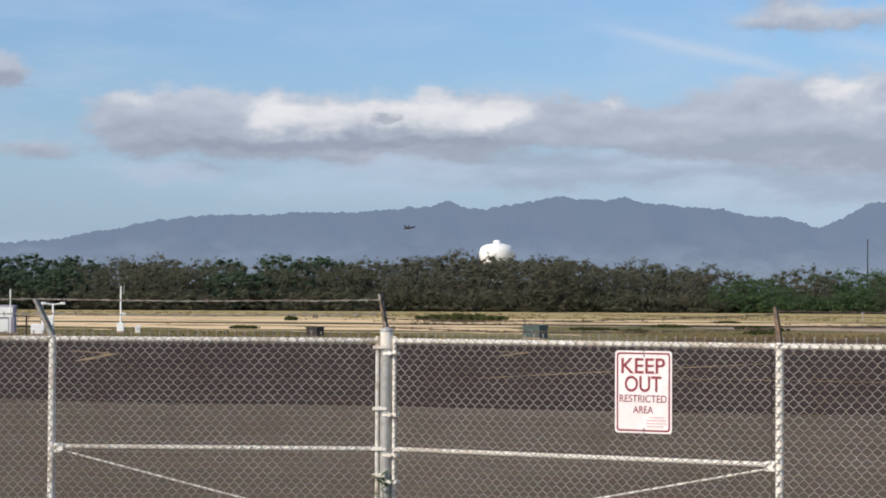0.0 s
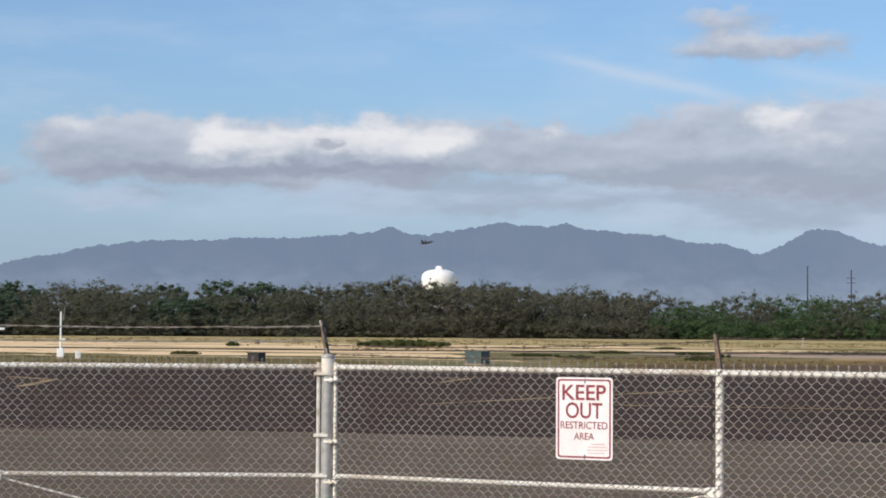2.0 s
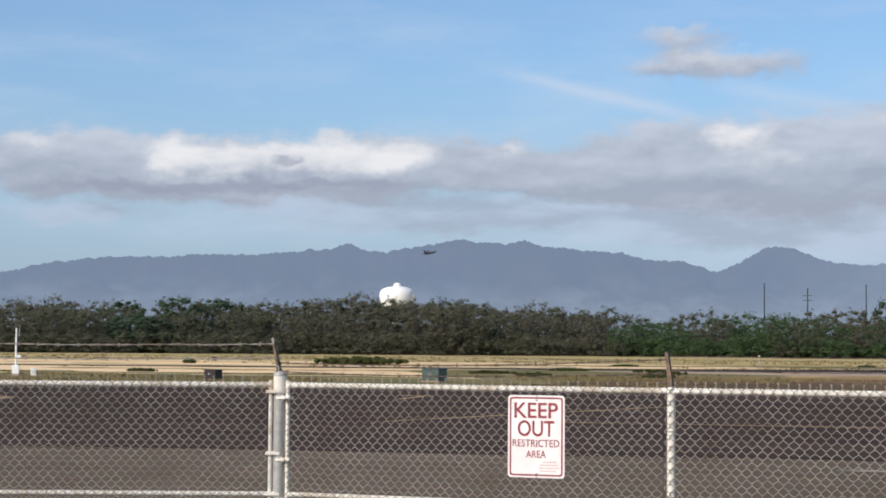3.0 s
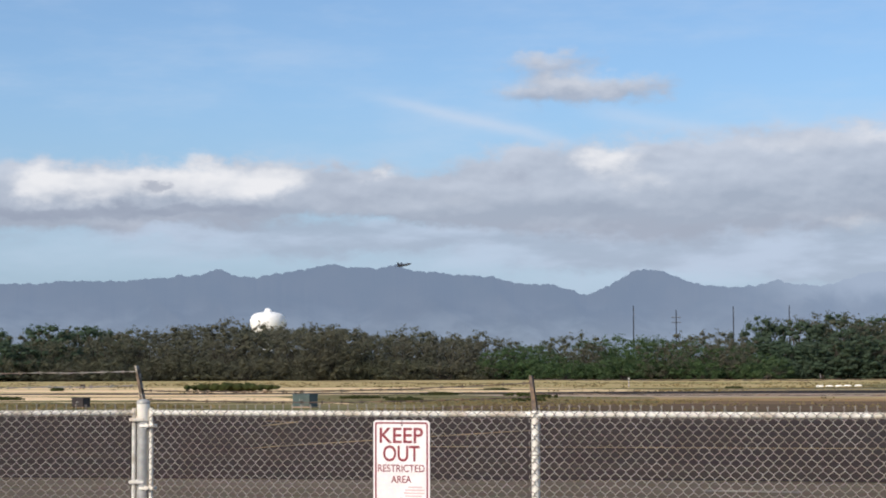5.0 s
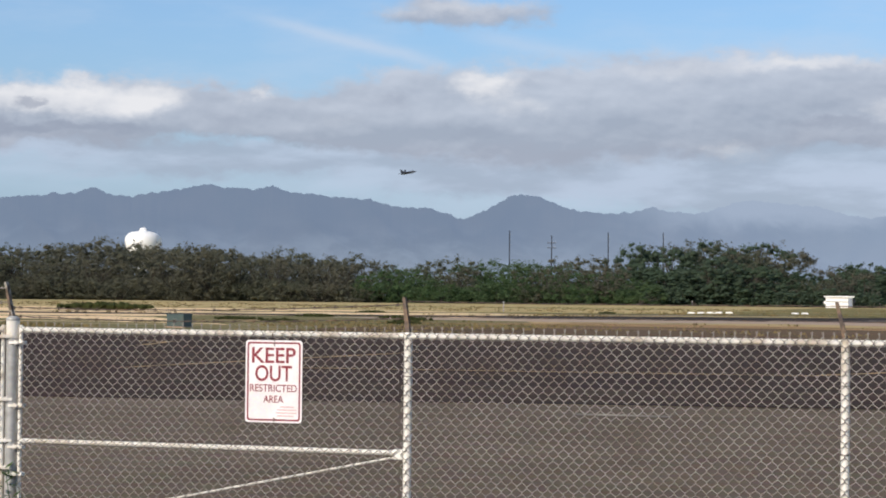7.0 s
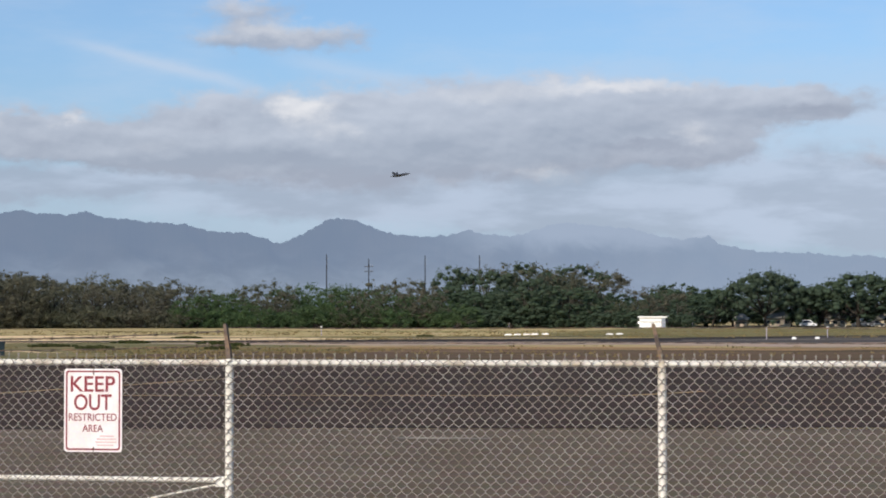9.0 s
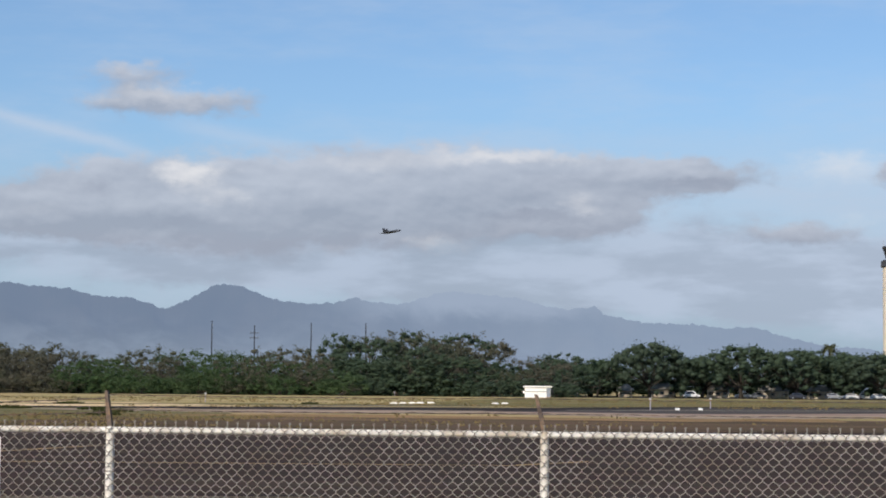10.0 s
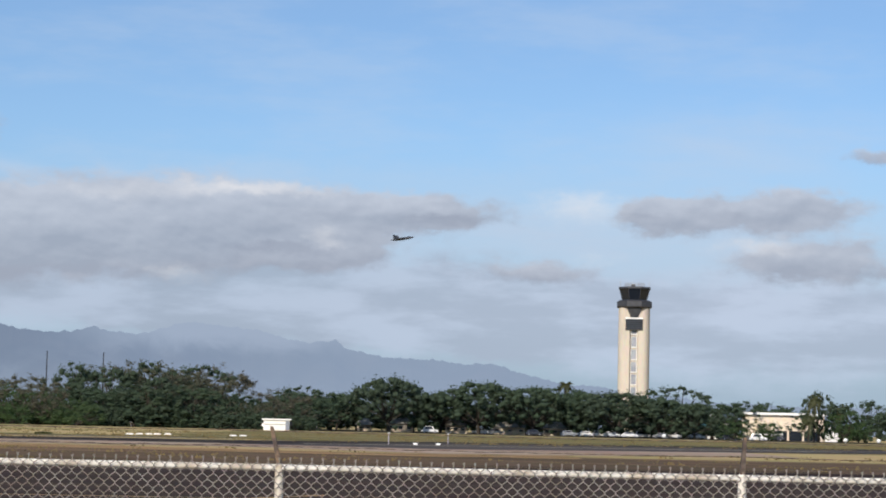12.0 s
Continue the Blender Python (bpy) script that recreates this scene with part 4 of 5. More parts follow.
def barrier():
    """A low pipe rack in faded orange beside the shelter."""
    t = thing("pipe_rack", pose(-68.9, 89.6, 0, 0, 0, 36), "low faded orange pipe rack", "rack")
    for x in (-0.8, 0.0, 0.8):
        part("leg", rod((x, 0, 0), (x, 0, 1.05), 0.05), M["orange"], t, "", True)
    for z in (0.45, 1.0):
        part("bar", rod((-0.85, 0, z), (0.85, 0, z), 0.045), M["orange"], t, "", True)


weather_mast()
visibility_sensor()
equipment_shelter()
barrier()


def hut():
    t = thing("hut", pose(-32.1, 446, 0, 0, 0, 4), "white flat-roofed equipment hut at the edge of the trees", "hut")
    part("wall", boxed((-2.9, -1.6, 0), (2.9, 1.6, 2.3), 0.03), M["white_paint"], t)
    part("roof", boxed((-3.3, -1.95, 2.3), (3.3, 1.95, 2.62), 0.06), M["white_paint"], t)
    part("band", boxed((-2.93, -1.64, 1.28), (2.93, -1.595, 1.42), 0.01), M["grey_steel"], t, "grey joint line")
    part("door", boxed((2.0, -1.66, 0.05), (2.85, -1.6, 2.1), 0.01), M["pane"], t, "grey door")
    part("air_unit", boxed((2.9, -0.6, 1.1), (3.5, 0.4, 2.0), 0.04), M["tower_dark"], t, "dark air-conditioning unit")
    part("air_unit", boxed((-3.3, -0.5, 0.9), (-2.9, 0.3, 1.5), 0.04), M["white_paint"], t)
    part("step", boxed((1.9, -2.3, 0), (2.95, -1.66, 0.18), 0.02), M["concrete"], t)


hut()


def marker(x, y, kind):
    if kind == "board":
        t = thing("marker_board", pose(x, y, 0), "small white marker board beside the runway", "marker", "markers beside the runway")
        for s in (-0.14, 0.14):
            part("leg", rod((s, 0, 0), (s, 0, 0.2), 0.03), M["galv"], t)
        part("board", boxed((-0.19, -0.03, 0.1), (0.19, 0.03, 0.28), 0.02), M["white_paint"], t)
    elif kind == "stake":
        t = thing("marker_stake", pose(x, y, 0), "thin pale stake with a small cap beside the runway", "marker", "stakes beside the runway")
        part("stake", rod((0, 0, 0), (0, 0, 0.9), 0.045, 0.04), M["lilac"], t)
        part("cap", boxed((-0.12, -0.08, 0.92), (0.12, 0.08, 1.14), 0.02), M["galv"], t)
    else:
        t = thing("marker_ball", pose(x, y, 0), "small white ball marker on a short post", "marker", "ball markers")
        part("post", rod((0, 0, 0), (0, 0, 0.4), 0.06), M["galv"], t)
        bm = bmesh.new()
        bmesh.ops.create_icosphere(bm, subdivisions=2, radius=0.5, matrix=pose(0, 0, 0.75))
        part("ball", bm, M["white_paint"], t, "", True)


for x, y, kind in ((-0.3, 178, "board"), (1.75, 180, "board"), (-2.8, 184, "stake"), (3.0, 205, "stake"), (-55.0, 226, "stake"),
                   (98.5, 458, "ball"), (105.5, 455, "ball"), (58, 470, "ball"), (-24.0, 462, "stake"), (-66, 455, "stake"), (40.5, 462, "stake")):
    marker(x, y, kind)
# white blocks along the runway's far edge: bearing, distance
for b, r in ((-8.27, 229), (-8.0, 231), (-7.74, 234), (-7.5, 237), (-7.2, 240), (-5.34, 239), (-5.06, 242)):
    bm = boxed((-0.42, -0.2, 0), (0.42, 0.2, 0.12), 0.03)
    box(bm, (-0.3, -0.15, 0.11), (0.3, 0.15, 0.17), 0.02)
    t = thing("edge_block", pose(r * math.sin(radians(b)), r * math.cos(radians(b)), 0.04), "small white block beside the runway's edge", "marker", "white edge blocks")
    part("block", bm, M["white_paint"], t)

# ---- tall things beyond the trees ----
def on_bearing(b, r, z=0.0, turn=0.0):
    """A pose r metres away at a bearing to the right of +y, facing the origin."""
    return pose(r * math.sin(radians(b)), r * math.cos(radians(b)), z, 0, 0, -b + turn)


def water_tank():
    r = 900
    t = thing("water_tank", on_bearing(-24.09, r), "bulbous white water tank rising behind the trees", "water tank")
    bands = ((0.05, 15.0), (2.6, 15.6), (5.2, 18.2), (7.2, 21.2), (8.0, 23.6), (8.1, 25.6), (7.7, 27.0), (6.7, 28.2), (5.0, 28.95), (3.0, 29.3), (1.75, 29.4), (1.6, 30.4), (1.0, 30.95), (0.05, 31.05))
    ring = lambda q, z: [(q * math.cos(a), q * math.sin(a), z) for a in np.arange(40) * math.pi / 20]
    part("bowl", loft([ring(max(q, 0.05), z) for q, z in bands]), M["white_paint"], t, "", True)
    part("stem", loft([ring(q, z) for q, z in ((5.0, 0), (3.2, 1.5), (2.3, 5), (2.1, 12), (2.8, 15.8))]), M["white_paint"], t, "", True)


def utility_pole(b, top, arms, r=565):
    t = thing("utility_pole", on_bearing(b, r), "tall dark wooden utility pole behind the trees", "utility pole", "utility poles")
    h = 1.8 + r * math.tan(radians(top))
    part("pole", rod((0, 0, 0), (0, 0, h), 0.2, 0.12), M["pole"], t, "", True)
    for k in range(arms):
        z = h - 2.3 - k * 1.4
        part("crossarm", boxed((-1.3, -0.08, z), (1.3, 0.08, z + 0.2), 0.02), M["tower_dark"], t)
        for x in (-1.1, -0.5, 0.5, 1.1):
            part("insulator", rod((x, 0, z + 0.2), (x, 0, z + 0.5), 0.07, 0.05), M["pane"], t)
    if not arms:
        for z in (h - 1.2, h - 2.6, h - 4.0):
            part("insulator", rod((0, 0, z), (0.5, 0, z + 0.15), 0.07, 0.05), M["pane"], t)


water_tank()
for b, top, arms in ((-13.53, 1.9, 0), (-12.31, 1.78, 2), (-10.68, 1.87, 0), (-9.1, 1.88, 0)):
    utility_pole(b, top, arms)


def control_tower():
    r = 700
    up = lambda deg: 1.8 + r * math.tan(radians(deg))
    t = thing("control_tower", on_bearing(6.13, r), "tall cream concrete airport control tower with a dark glazed cab", "control tower")
    foot, neck = 0.0, up(3.55)

    def pillar(s):
        """A rounded concrete pillar at one side of the window strip."""
        pts = [(s * 1.3, -3.6), (s * 1.6, -4.0)] + [(s * (3.1 + 2.4 * math.sin(a)), -0.6 - 3.4 * math.cos(a)) for a in np.linspace(0.0, math.pi / 2, 7)] + [(s * 5.5, 4.5), (s * 1.3, 4.5)]
        return loft([[(x, y, z) for x, y in pts] for z in np.linspace(foot, neck, 5)])

    for s in (-1, 1):
        part("pillar", pillar(s), M["tower"], t)
    part("core", boxed((-1.3, -2.6, foot), (1.3, 4.4, neck), 0.05), M["tower"], t)
    # a stack of framed windows in the recess
    z = 9.0
    while z < up(2.75):
        w = part("window", boxed((-0.8, -2.75, z + 0.25), (0.8, -2.6, z + 3.6), 0.04), M["pane"], t, "tall pale window")
        part("sill", boxed((-1.25, -3.0, z - 0.2), (1.25, -2.6, z + 0.14), 0.05), M["white_paint"], w)
        for s in (-1, 1):
            part("jamb", boxed((s * 0.98 - 0.12, -2.9, z + 0.14), (s * 0.98 + 0.12, -2.6, z + 3.75), 0.03), M["white_paint"], w)
        z += 4.4
    part("dark_panel", boxed((-3.0, -4.5, up(2.88)), (3.0, -3.2, up(3.19)), 0.08), M["tower_dark"], t, "dark louvred panel box")
    part("hood", boxed((-3.1, -4.6, up(3.19)), (3.1, -3.2, up(3.19) + 0.5), 0.05), M["white_paint"], t, "pale concrete hood")
    for k in range(5):
        z = up(2.88) + 0.4 + k * 0.65
        part("louvre", boxed((-2.8, -4.62, z), (2.8, -4.5, z + 0.35), 0.02), M["glass_dark"], t)
    part("bracket", loft([[(-1.2, -4.3, up(3.25)), (1.2, -4.3, up(3.25)), (1.2, 0, up(3.25)), (-1.2, 0, up(3.25))],
                          [(-3.0, -4.9, neck + 0.1), (3.0, -4.9, neck + 0.1), (3.0, 0, neck + 0.1), (-3.0, 0, neck + 0.1)]]), M["tower_dark"], t, "dark bracket under the balcony")

    def octagon(q, z):
        return [(q * math.cos(radians(22.5 + 45 * k)) / math.cos(radians(22.5)), q * math.sin(radians(22.5 + 45 * k)) / math.cos(radians(22.5)), z) for k in range(8)]

    b0, b1, c1 = up(3.53), up(3.74), up(4.12)
    part("balcony", loft([octagon(5.3, b0 - 0.3), octagon(6.1, b0 + 0.2), octagon(6.1, b1 - 0.6), octagon(5.8, b1 - 0.5), octagon(5.0, b1)]), M["tower_dark"], t, "dark balcony ring")
    cab = part("cab", loft([octagon(4.2, b1 - 0.2), octagon(4.35, b1 + 0.5), octagon(5.2, c1 - 0.8)]), M["glass_dark"], t, "dark outward-leaning cab windows")
    part("roof", loft([octagon(5.3, c1 - 0.8), octagon(5.6, c1 - 0.7), octagon(5.6, c1 - 0.1), octagon(5.2, c1)]), M["tower_dark"], t, "dark cab roof")
    for k in range(8):
        a, b = octagon(4.38, b1 + 0.5)[k], octagon(5.24, c1 - 0.8)[k]
        part("mullion", rod(a, b, 0.12, None, 6), M["tower_dark"], cab)
    for k in range(16):
        a = k * math.pi / 8
        part("rail_post", rod((3.4 * math.cos(a), 3.4 * math.sin(a), c1 - 0.05), (3.4 * math.cos(a), 3.4 * math.sin(a), c1 + 1.3), 0.06, None, 6), M["galv"], t)
    for z in (0.7, 1.3):
        bm = bmesh.new()
        for k in range(16):
            a, b = k * math.pi / 8, (k + 1) * math.pi / 8
            tube(bm, (3.4 * math.cos(a), 3.4 * math.sin(a), c1 + z), (3.4 * math.cos(b), 3.4 * math.sin(b), c1 + z), 0.05, None, 6)
        part("roof_rail", bm, M["galv"], t)
    for x, y, h in ((-5.1, -1, 2.2), (5.1, 1, 2.5), (-0.6, 0, 2.0), (1.3, -1, 1.8), (-1.8, 1, 1.7)):
        part("antenna", rod((x, y, c1 - 0.1), (x, y, c1 + h), 0.09, 0.05, 6), M["galv"], t)
    part("equipment", boxed((-1.2, -0.8, c1), (0.2, 0.8, c1 + 1.1), 0.08), M["tower_dark"], t)


control_tower()


# ---- low buildings and parked cars ----
def terminal():
    t = thing("hall", on_bearing(10.45, 545), "long low hall with a sunlit cream wall and flat roof", "building")
    h = 7.2
    part("wall", boxed((-11.5, 0, 0), (10.5, 14, h), 0.05), M["wall_cream"], t)
    part("fascia", boxed((-12.2, -1.0, h - 0.3), (11.0, 14.5, h + 0.35), 0.05), M["white_paint"], t, "white roof edge")
    part("undercroft", boxed((-7.0, -0.12, 0.1), (9.6, -0.02, 2.7), 0.02), M["glass_dark"], t, "dark glazed ground floor")
    for x in (-7.2, -3.2, 0.8, 4.8, 9.6):
        part("column", boxed((x - 0.25, -0.6, 0), (x + 0.25, -0.12, 2.9), 0.03), M["wall_cream"], t)
    part("awning", boxed((-6.6, -3.0, 1.5), (-0.6, -0.15, 1.9), 0.05), M["white_paint"], t)
    for x in (-6.2, -3.6, -1.0):
        part("awning_post", rod((x, -2.7, 0), (x, -2.7, 1.5), 0.1, None, 8), M["white_paint"], t)
    part("gable", slab([(10.6, -2.5, 0), (13.6, -2.5, 0), (14.8, -2.5, 1.4), (10.9, -2.5, 5.6)], 0.5), M["white_paint"], t, "slanting white gable")


def pavilion(b, r, w, h, wall, roof, label):
    t = thing("pavilion", on_bearing(b, r), label, "building")
    part("wall", boxed((-w / 2, -2, 0), (w / 2, 4, h), 0.04), wall, t)
    part("roof", loft([[(-w / 2 - 0.6, -2.7, h), (w / 2 + 0.6, -2.7, h), (w / 2 + 0.6, 4.7, h), (-w / 2 - 0.6, 4.7, h)],
                       [(-w / 4, 0.6, h + 1.7), (w / 4, 0.6, h + 1.7), (w / 4, 1.4, h + 1.7), (-w / 4, 1.4, h + 1.7)]]), roof, t)
    for x in np.linspace(-w / 2 + 1, w / 2 - 1, 3):
        part("window", boxed((x - 0.5, -2.05, 0.8), (x + 0.5, -1.99, h - 0.5), 0.01), M["glass_dark"], t)


terminal()
pavilion(7.75, 540, 9.5, 3.4, M["wall_cream"], M["teal_roof"], "small building with a teal hipped roof among the trees")
pavilion(8.6, 560, 10.0, 6.0, M["white_paint"], M["white_paint"], "small white building behind the trees")
for b, r, w, h in ((-0.55, 522, 6.5, 2.2), (1.05, 519, 5.6, 2.1), (2.6, 523, 8.0, 1.9), (3.9, 521, 6.0, 1.9), (-1.6, 524, 3.6, 1.7)):
    pavilion(b, r, w, h, M["wall_cream"], M["grey_roof"], "low shed with a grey shingled roof under the trees")


def car_template(mat, label, tall):
    """A parked car in parts: body, cabin, glazing, four wheels, lamps."""
    t = thing("car", pose(0, 0, 0), label, "car", "parked cars")
    side = [(-2.15, 0.35), (-2.2, 0.75), (-1.9, 0.92), (-1.2, 0.98), (1.1, 0.98), (2.05, 0.86), (2.2, 0.6), (2.15, 0.33)]
    part("body", loft([[(x, y * (0.93 if z < 0.4 else 1), z) for x, z in side] for y in (-0.86, -0.8, 0.8, 0.86)]), mat, t)
    top = 1.42 + tall
    roof = [(-1.75, 0.95), (-1.35, top - 0.1), (-0.9, top), (0.35, top), (0.7, top - 0.08), (1.25, 0.95)]
    cabin = part("cabin", loft([[(x, s * (0.8 if z < 1 else 0.62), z) for x, z in roof] for s in (-1, 1)]), mat, t)
    for s in (-1, 1):
        part("side_window", slab([(-1.4, s * 0.785, 1.02), (0.95, s * 0.785, 1.02), (0.45, s * 0.665, top - 0.1), (-1.1, s * 0.665, top - 0.1)], 0.03), M["glass_dark"], cabin)
        part("head_lamp", boxed((2.08, s * 0.62 - 0.16, 0.62), (2.2, s * 0.62 + 0.16, 0.76), 0.02), M["pane"], t)
        for x in (-1.35, 1.35):
            wheel = part("wheel", rod((x, s * 0.66, 0.32), (x, s * 0.88, 0.32), 0.32, None, 14), M["tyre"], t)
            part("rim", rod((x, s * 0.86, 0.32), (x, s * 0.895, 0.32), 0.19, None, 10), M["car_silver"], wheel)
    part("windscreen", slab([(1.18, -0.68, 1.02), (1.18, 0.68, 1.02), (0.74, 0.56, top - 0.1), (0.74, -0.56, top - 0.1)], 0.03), M["glass_dark"], cabin)
    return t


rnd = random.Random(11)
cars = [car_template(M["car_white"], "white parked car under the trees", 0.0), car_template(M["car_silver"], "silver parked car under the trees", 0.05),
        car_template(M["car_white"], "white parked van-like car under the trees", 0.35), car_template(M["car_dark"], "dark parked car under the trees", 0.1)]
spots = [4.75, 5.2, 5.55, 6.05, 6.4, 6.95, 7.3, 7.95, 8.9, 1.75, 2.2, 0.3, 3.3, 4.3, 9.7, 10.2]
for k, b in enumerate(spots):
    kind = (0, 2, 0, 0, 2, 1, 0, 0, 3, 0, 1, 2, 3, 1, 2, 3)[k]
    m = on_bearing(b, 500 + rnd.uniform(-6, 22), 0, rnd.choice((0, 180)) + rnd.uniform(-14, 14))
    if cars[kind].matrix_basis.translation.length < 1:
        cars[kind].matrix_basis = m
    else:
        copy_thing(cars[kind], m)


# ---- trees ----
def spray(p, out, leaf, rnd, verts, faces):
    """One pointed leaf spray at p, lying roughly across the way out of its clump."""
    n = (out + Vector((rnd.gauss(0, 0.5), rnd.gauss(0, 0.5), rnd.gauss(0.15, 0.5)))).normalized()
    a = n.cross(Vector((rnd.gauss(0, 1), rnd.gauss(0, 1), rnd.gauss(0, 1)))).normalized() * leaf * rnd.uniform(0.6, 1.3)
    b = n.cross(a) * 0.7
    k = len(verts)
    verts += [p - a, p + b * 0.6 - a * 0.1, p + a, p - b * 0.6 + a * 0.1]
    faces.append((k, k + 1, k + 2, k + 3))


def leaves(centres, sizes, count, leaf, rnd):
    """Many small leaf sprays scattered in the outer part of a set of clumps and between them."""
    verts, faces = [], []
    total = sum(s ** 2 for s in sizes)
    for c, s in zip(centres, sizes):
        for _ in range(max(6, int(count * s * s / total))):
            d = Vector((rnd.gauss(0, 1), rnd.gauss(0, 1), rnd.gauss(0, 1))).normalized()
            if rnd.random() < 0.3 and len(centres) > 1:
                # sprays between this clump and the next
                other = rnd.choice(centres)
                if (other - c).length < 4.5 * s:
                    q = c.lerp(other, rnd.random()) + Vector((rnd.gauss(0, 0.45), rnd.gauss(0, 0.45), rnd.gauss(0, 0.4))) * s
                    spray(q, d, leaf, rnd, verts, faces)
                    continue
            p = c + Vector((d.x, d.y, d.z * 0.8)) * s * min(1.5, 0.35 + abs(rnd.gauss(0, 0.5)))
            spray(p, d, leaf, rnd, verts, faces)
    return verts, faces


def clump_cores(centres, sizes, rnd, full=0.5):
    """The dense leaf mass inside each clump."""
    bm = bmesh.new()
    for c, s in zip(centres, sizes):
        got = bmesh.ops.create_icosphere(bm, subdivisions=1, radius=s * full, matrix=Matrix.Translation(c) @ Matrix.Diagonal((1, 1, 0.72, 1)))
        for v in got["verts"]:
            v.co += (v.co - c) * (0.5 * noise.noise(v.co * 1.1 + Vector((s * 9, 0, 0))) + 0.45 * noise.noise(v.co * 3.1))
    return bm


def limb(bm, a, b, r0, r1, rnd, bend=0.12):
    mid = a.lerp(b, 0.5) + Vector((rnd.uniform(-1, 1), rnd.uniform(-1, 1), rnd.uniform(-0.3, 0.5))) * (b - a).length * bend
    tube(bm, a, mid, r0, (r0 + r1) / 2, 7)
    tube(bm, mid, b, (r0 + r1) / 2, r1, 7)


def tree(name, shape, mat, seed, label, category="tree", group="trees along the field"):
    """A tree of 10 m: tapered trunk, limbs and a crown of leaf clumps."""
    rnd = random.Random(seed)
    t = thing(name, pose(0, 0, -200), label, category, group)
    centres, sizes = [], []
    if shape == "umbrella":
        for k in range(190):
            a, q = rnd.uniform(0, 2 * math.pi), math.sqrt(rnd.random()) * 8.2
            z = 8.6 - 0.052 * q * q - rnd.random() ** 2.6 * 4.6
            centres.append(Vector((q * math.cos(a), q * math.sin(a), z)))
            sizes.append(rnd.uniform(0.6, 1.05))
        fork = 1.6
    elif shape == "tall":
        for k in range(24):
            z = rnd.uniform(2.5, 9.4)
            q = rnd.uniform(0.2, 1.0) * (2.9 - 0.22 * z)
            a = rnd.uniform(0, 2 * math.pi)
            centres.append(Vector((q * math.cos(a), q * math.sin(a), z)))
            sizes.append(rnd.uniform(0.55, 1.15))
        fork = 2.0
    elif shape == "bush":
        for k in range(70):
            a, q = rnd.uniform(0, 2 * math.pi), math.sqrt(rnd.random()) * 5.0
            centres.append(Vector((q * math.cos(a), q * math.sin(a), rnd.uniform(0.0, 5.5 - 0.5 * q) + 0.15)))
            sizes.append(rnd.uniform(0.5, 0.9))
        fork = 0.4
    else:
        # open, flat-topped thicket tree: a ragged canopy over leafy skirts
        for k in range(120):
            a, q = rnd.uniform(0, 2 * math.pi), math.sqrt(rnd.random()) * 5.3
            x, y = q * math.cos(a), q * math.sin(a)
            crest = 8.3 - (0.09 if mat is M["deep"] else 0.05) * q * q + (0.6 if mat is M["deep"] else 1.5) * noise.noise((x * 0.3, y * 0.3, seed * 3.7))
            z = crest - rnd.random() ** 1.6 * (crest - 1.0) if k % 3 else rnd.uniform(0.7, 4.5)
            centres.append(Vector((x, y, z)))
            sizes.append(rnd.uniform(0.45, 0.85))
        fork = 1.2
    trunk = bmesh.new()
    top = Vector((rnd.uniform(-0.3, 0.3), rnd.uniform(-0.3, 0.3), fork))
    tube(trunk, (0, 0, -0.1), top, 0.34, 0.26, 9)
    for c, s in list(zip(centres, sizes))[::8]:
        limb(trunk, top, c, 0.11, 0.03, rnd)
    part("trunk", trunk, M["bark"], t, "", True)
    verts, faces = leaves(centres, sizes, {"umbrella": 8000, "bush": 3000, "tall": 1800}.get(shape, 4600), 0.17, rnd)
    # loose sprays break the outline
    for c, s in zip(centres, sizes):
        for _ in range(1):
            d = Vector((rnd.gauss(0, 1), rnd.gauss(0, 1), abs(rnd.gauss(0.4, 1)))).normalized()
            v, f = leaves([c + d * s * rnd.uniform(1.0, 1.5)], [0.3], 9, 0.15, rnd)
            n = len(verts)
            verts += v
            faces += [tuple(i + n for i in q) for q in f]
    dense = mat is M["deep"]
    crown = clump_cores(centres, sizes, rnd, 0.66) if dense else clump_cores(centres[::2], sizes[::2], rnd, 0.56)
    me = bpy.data.meshes.new("crown")
    crown.to_mesh(me)
    crown.free()
    n = len(me.vertices)
    core_v = [v.co.copy() for v in me.vertices]
    core_f = [tuple(p.vertices) for p in me.polygons]
    bpy.data.meshes.remove(me)
    part_mesh("crown", mesh_of("crown", core_v + verts, core_f + [tuple(i + n for i in f) for f in faces], mat, True), t)
    return t


def palm(b, r, top, seed, label):
    rnd = random.Random(seed)
    h = 1.8 + r * math.tan(radians(top)) - 1.2
    t = thing("palm_tree", on_bearing(b, r), label, "palm tree", "palms")
    part("trunk", rod((0, 0, -0.1), (0.25, 0, h), 0.24, 0.15, 9), M["bark"], t, "", True)
    for k in range(34):
        a, lift, long = k * 2.4, rnd.uniform(-1.5, 1.5), rnd.uniform(2.4, 3.1)
        out, side = Vector((math.cos(a), math.sin(a), 0)), Vector((-math.sin(a), math.cos(a), 0))
        spine = []
        for i in range(11):
            f = i / 10
            spine.append(Vector((0.25, 0, h)) + out * long * f * (1 - 0.2 * f) + Vector((0, 0, lift * 1.7 * f - 2.0 * f * f)))
        verts, faces = list(spine), []
        for i in range(10):
            w = 0.75 * math.sin(0.4 + 2.5 * i / 10)
            for s in (-1, 1):
                verts.append(spine[i] + out * 0.25 + side * s * w + Vector((0, 0, -0.45 * w)))
                faces.append((i, i + 1, len(verts) - 1))
        part_mesh("frond", mesh_of("frond", verts, faces, M["palm"]), t)


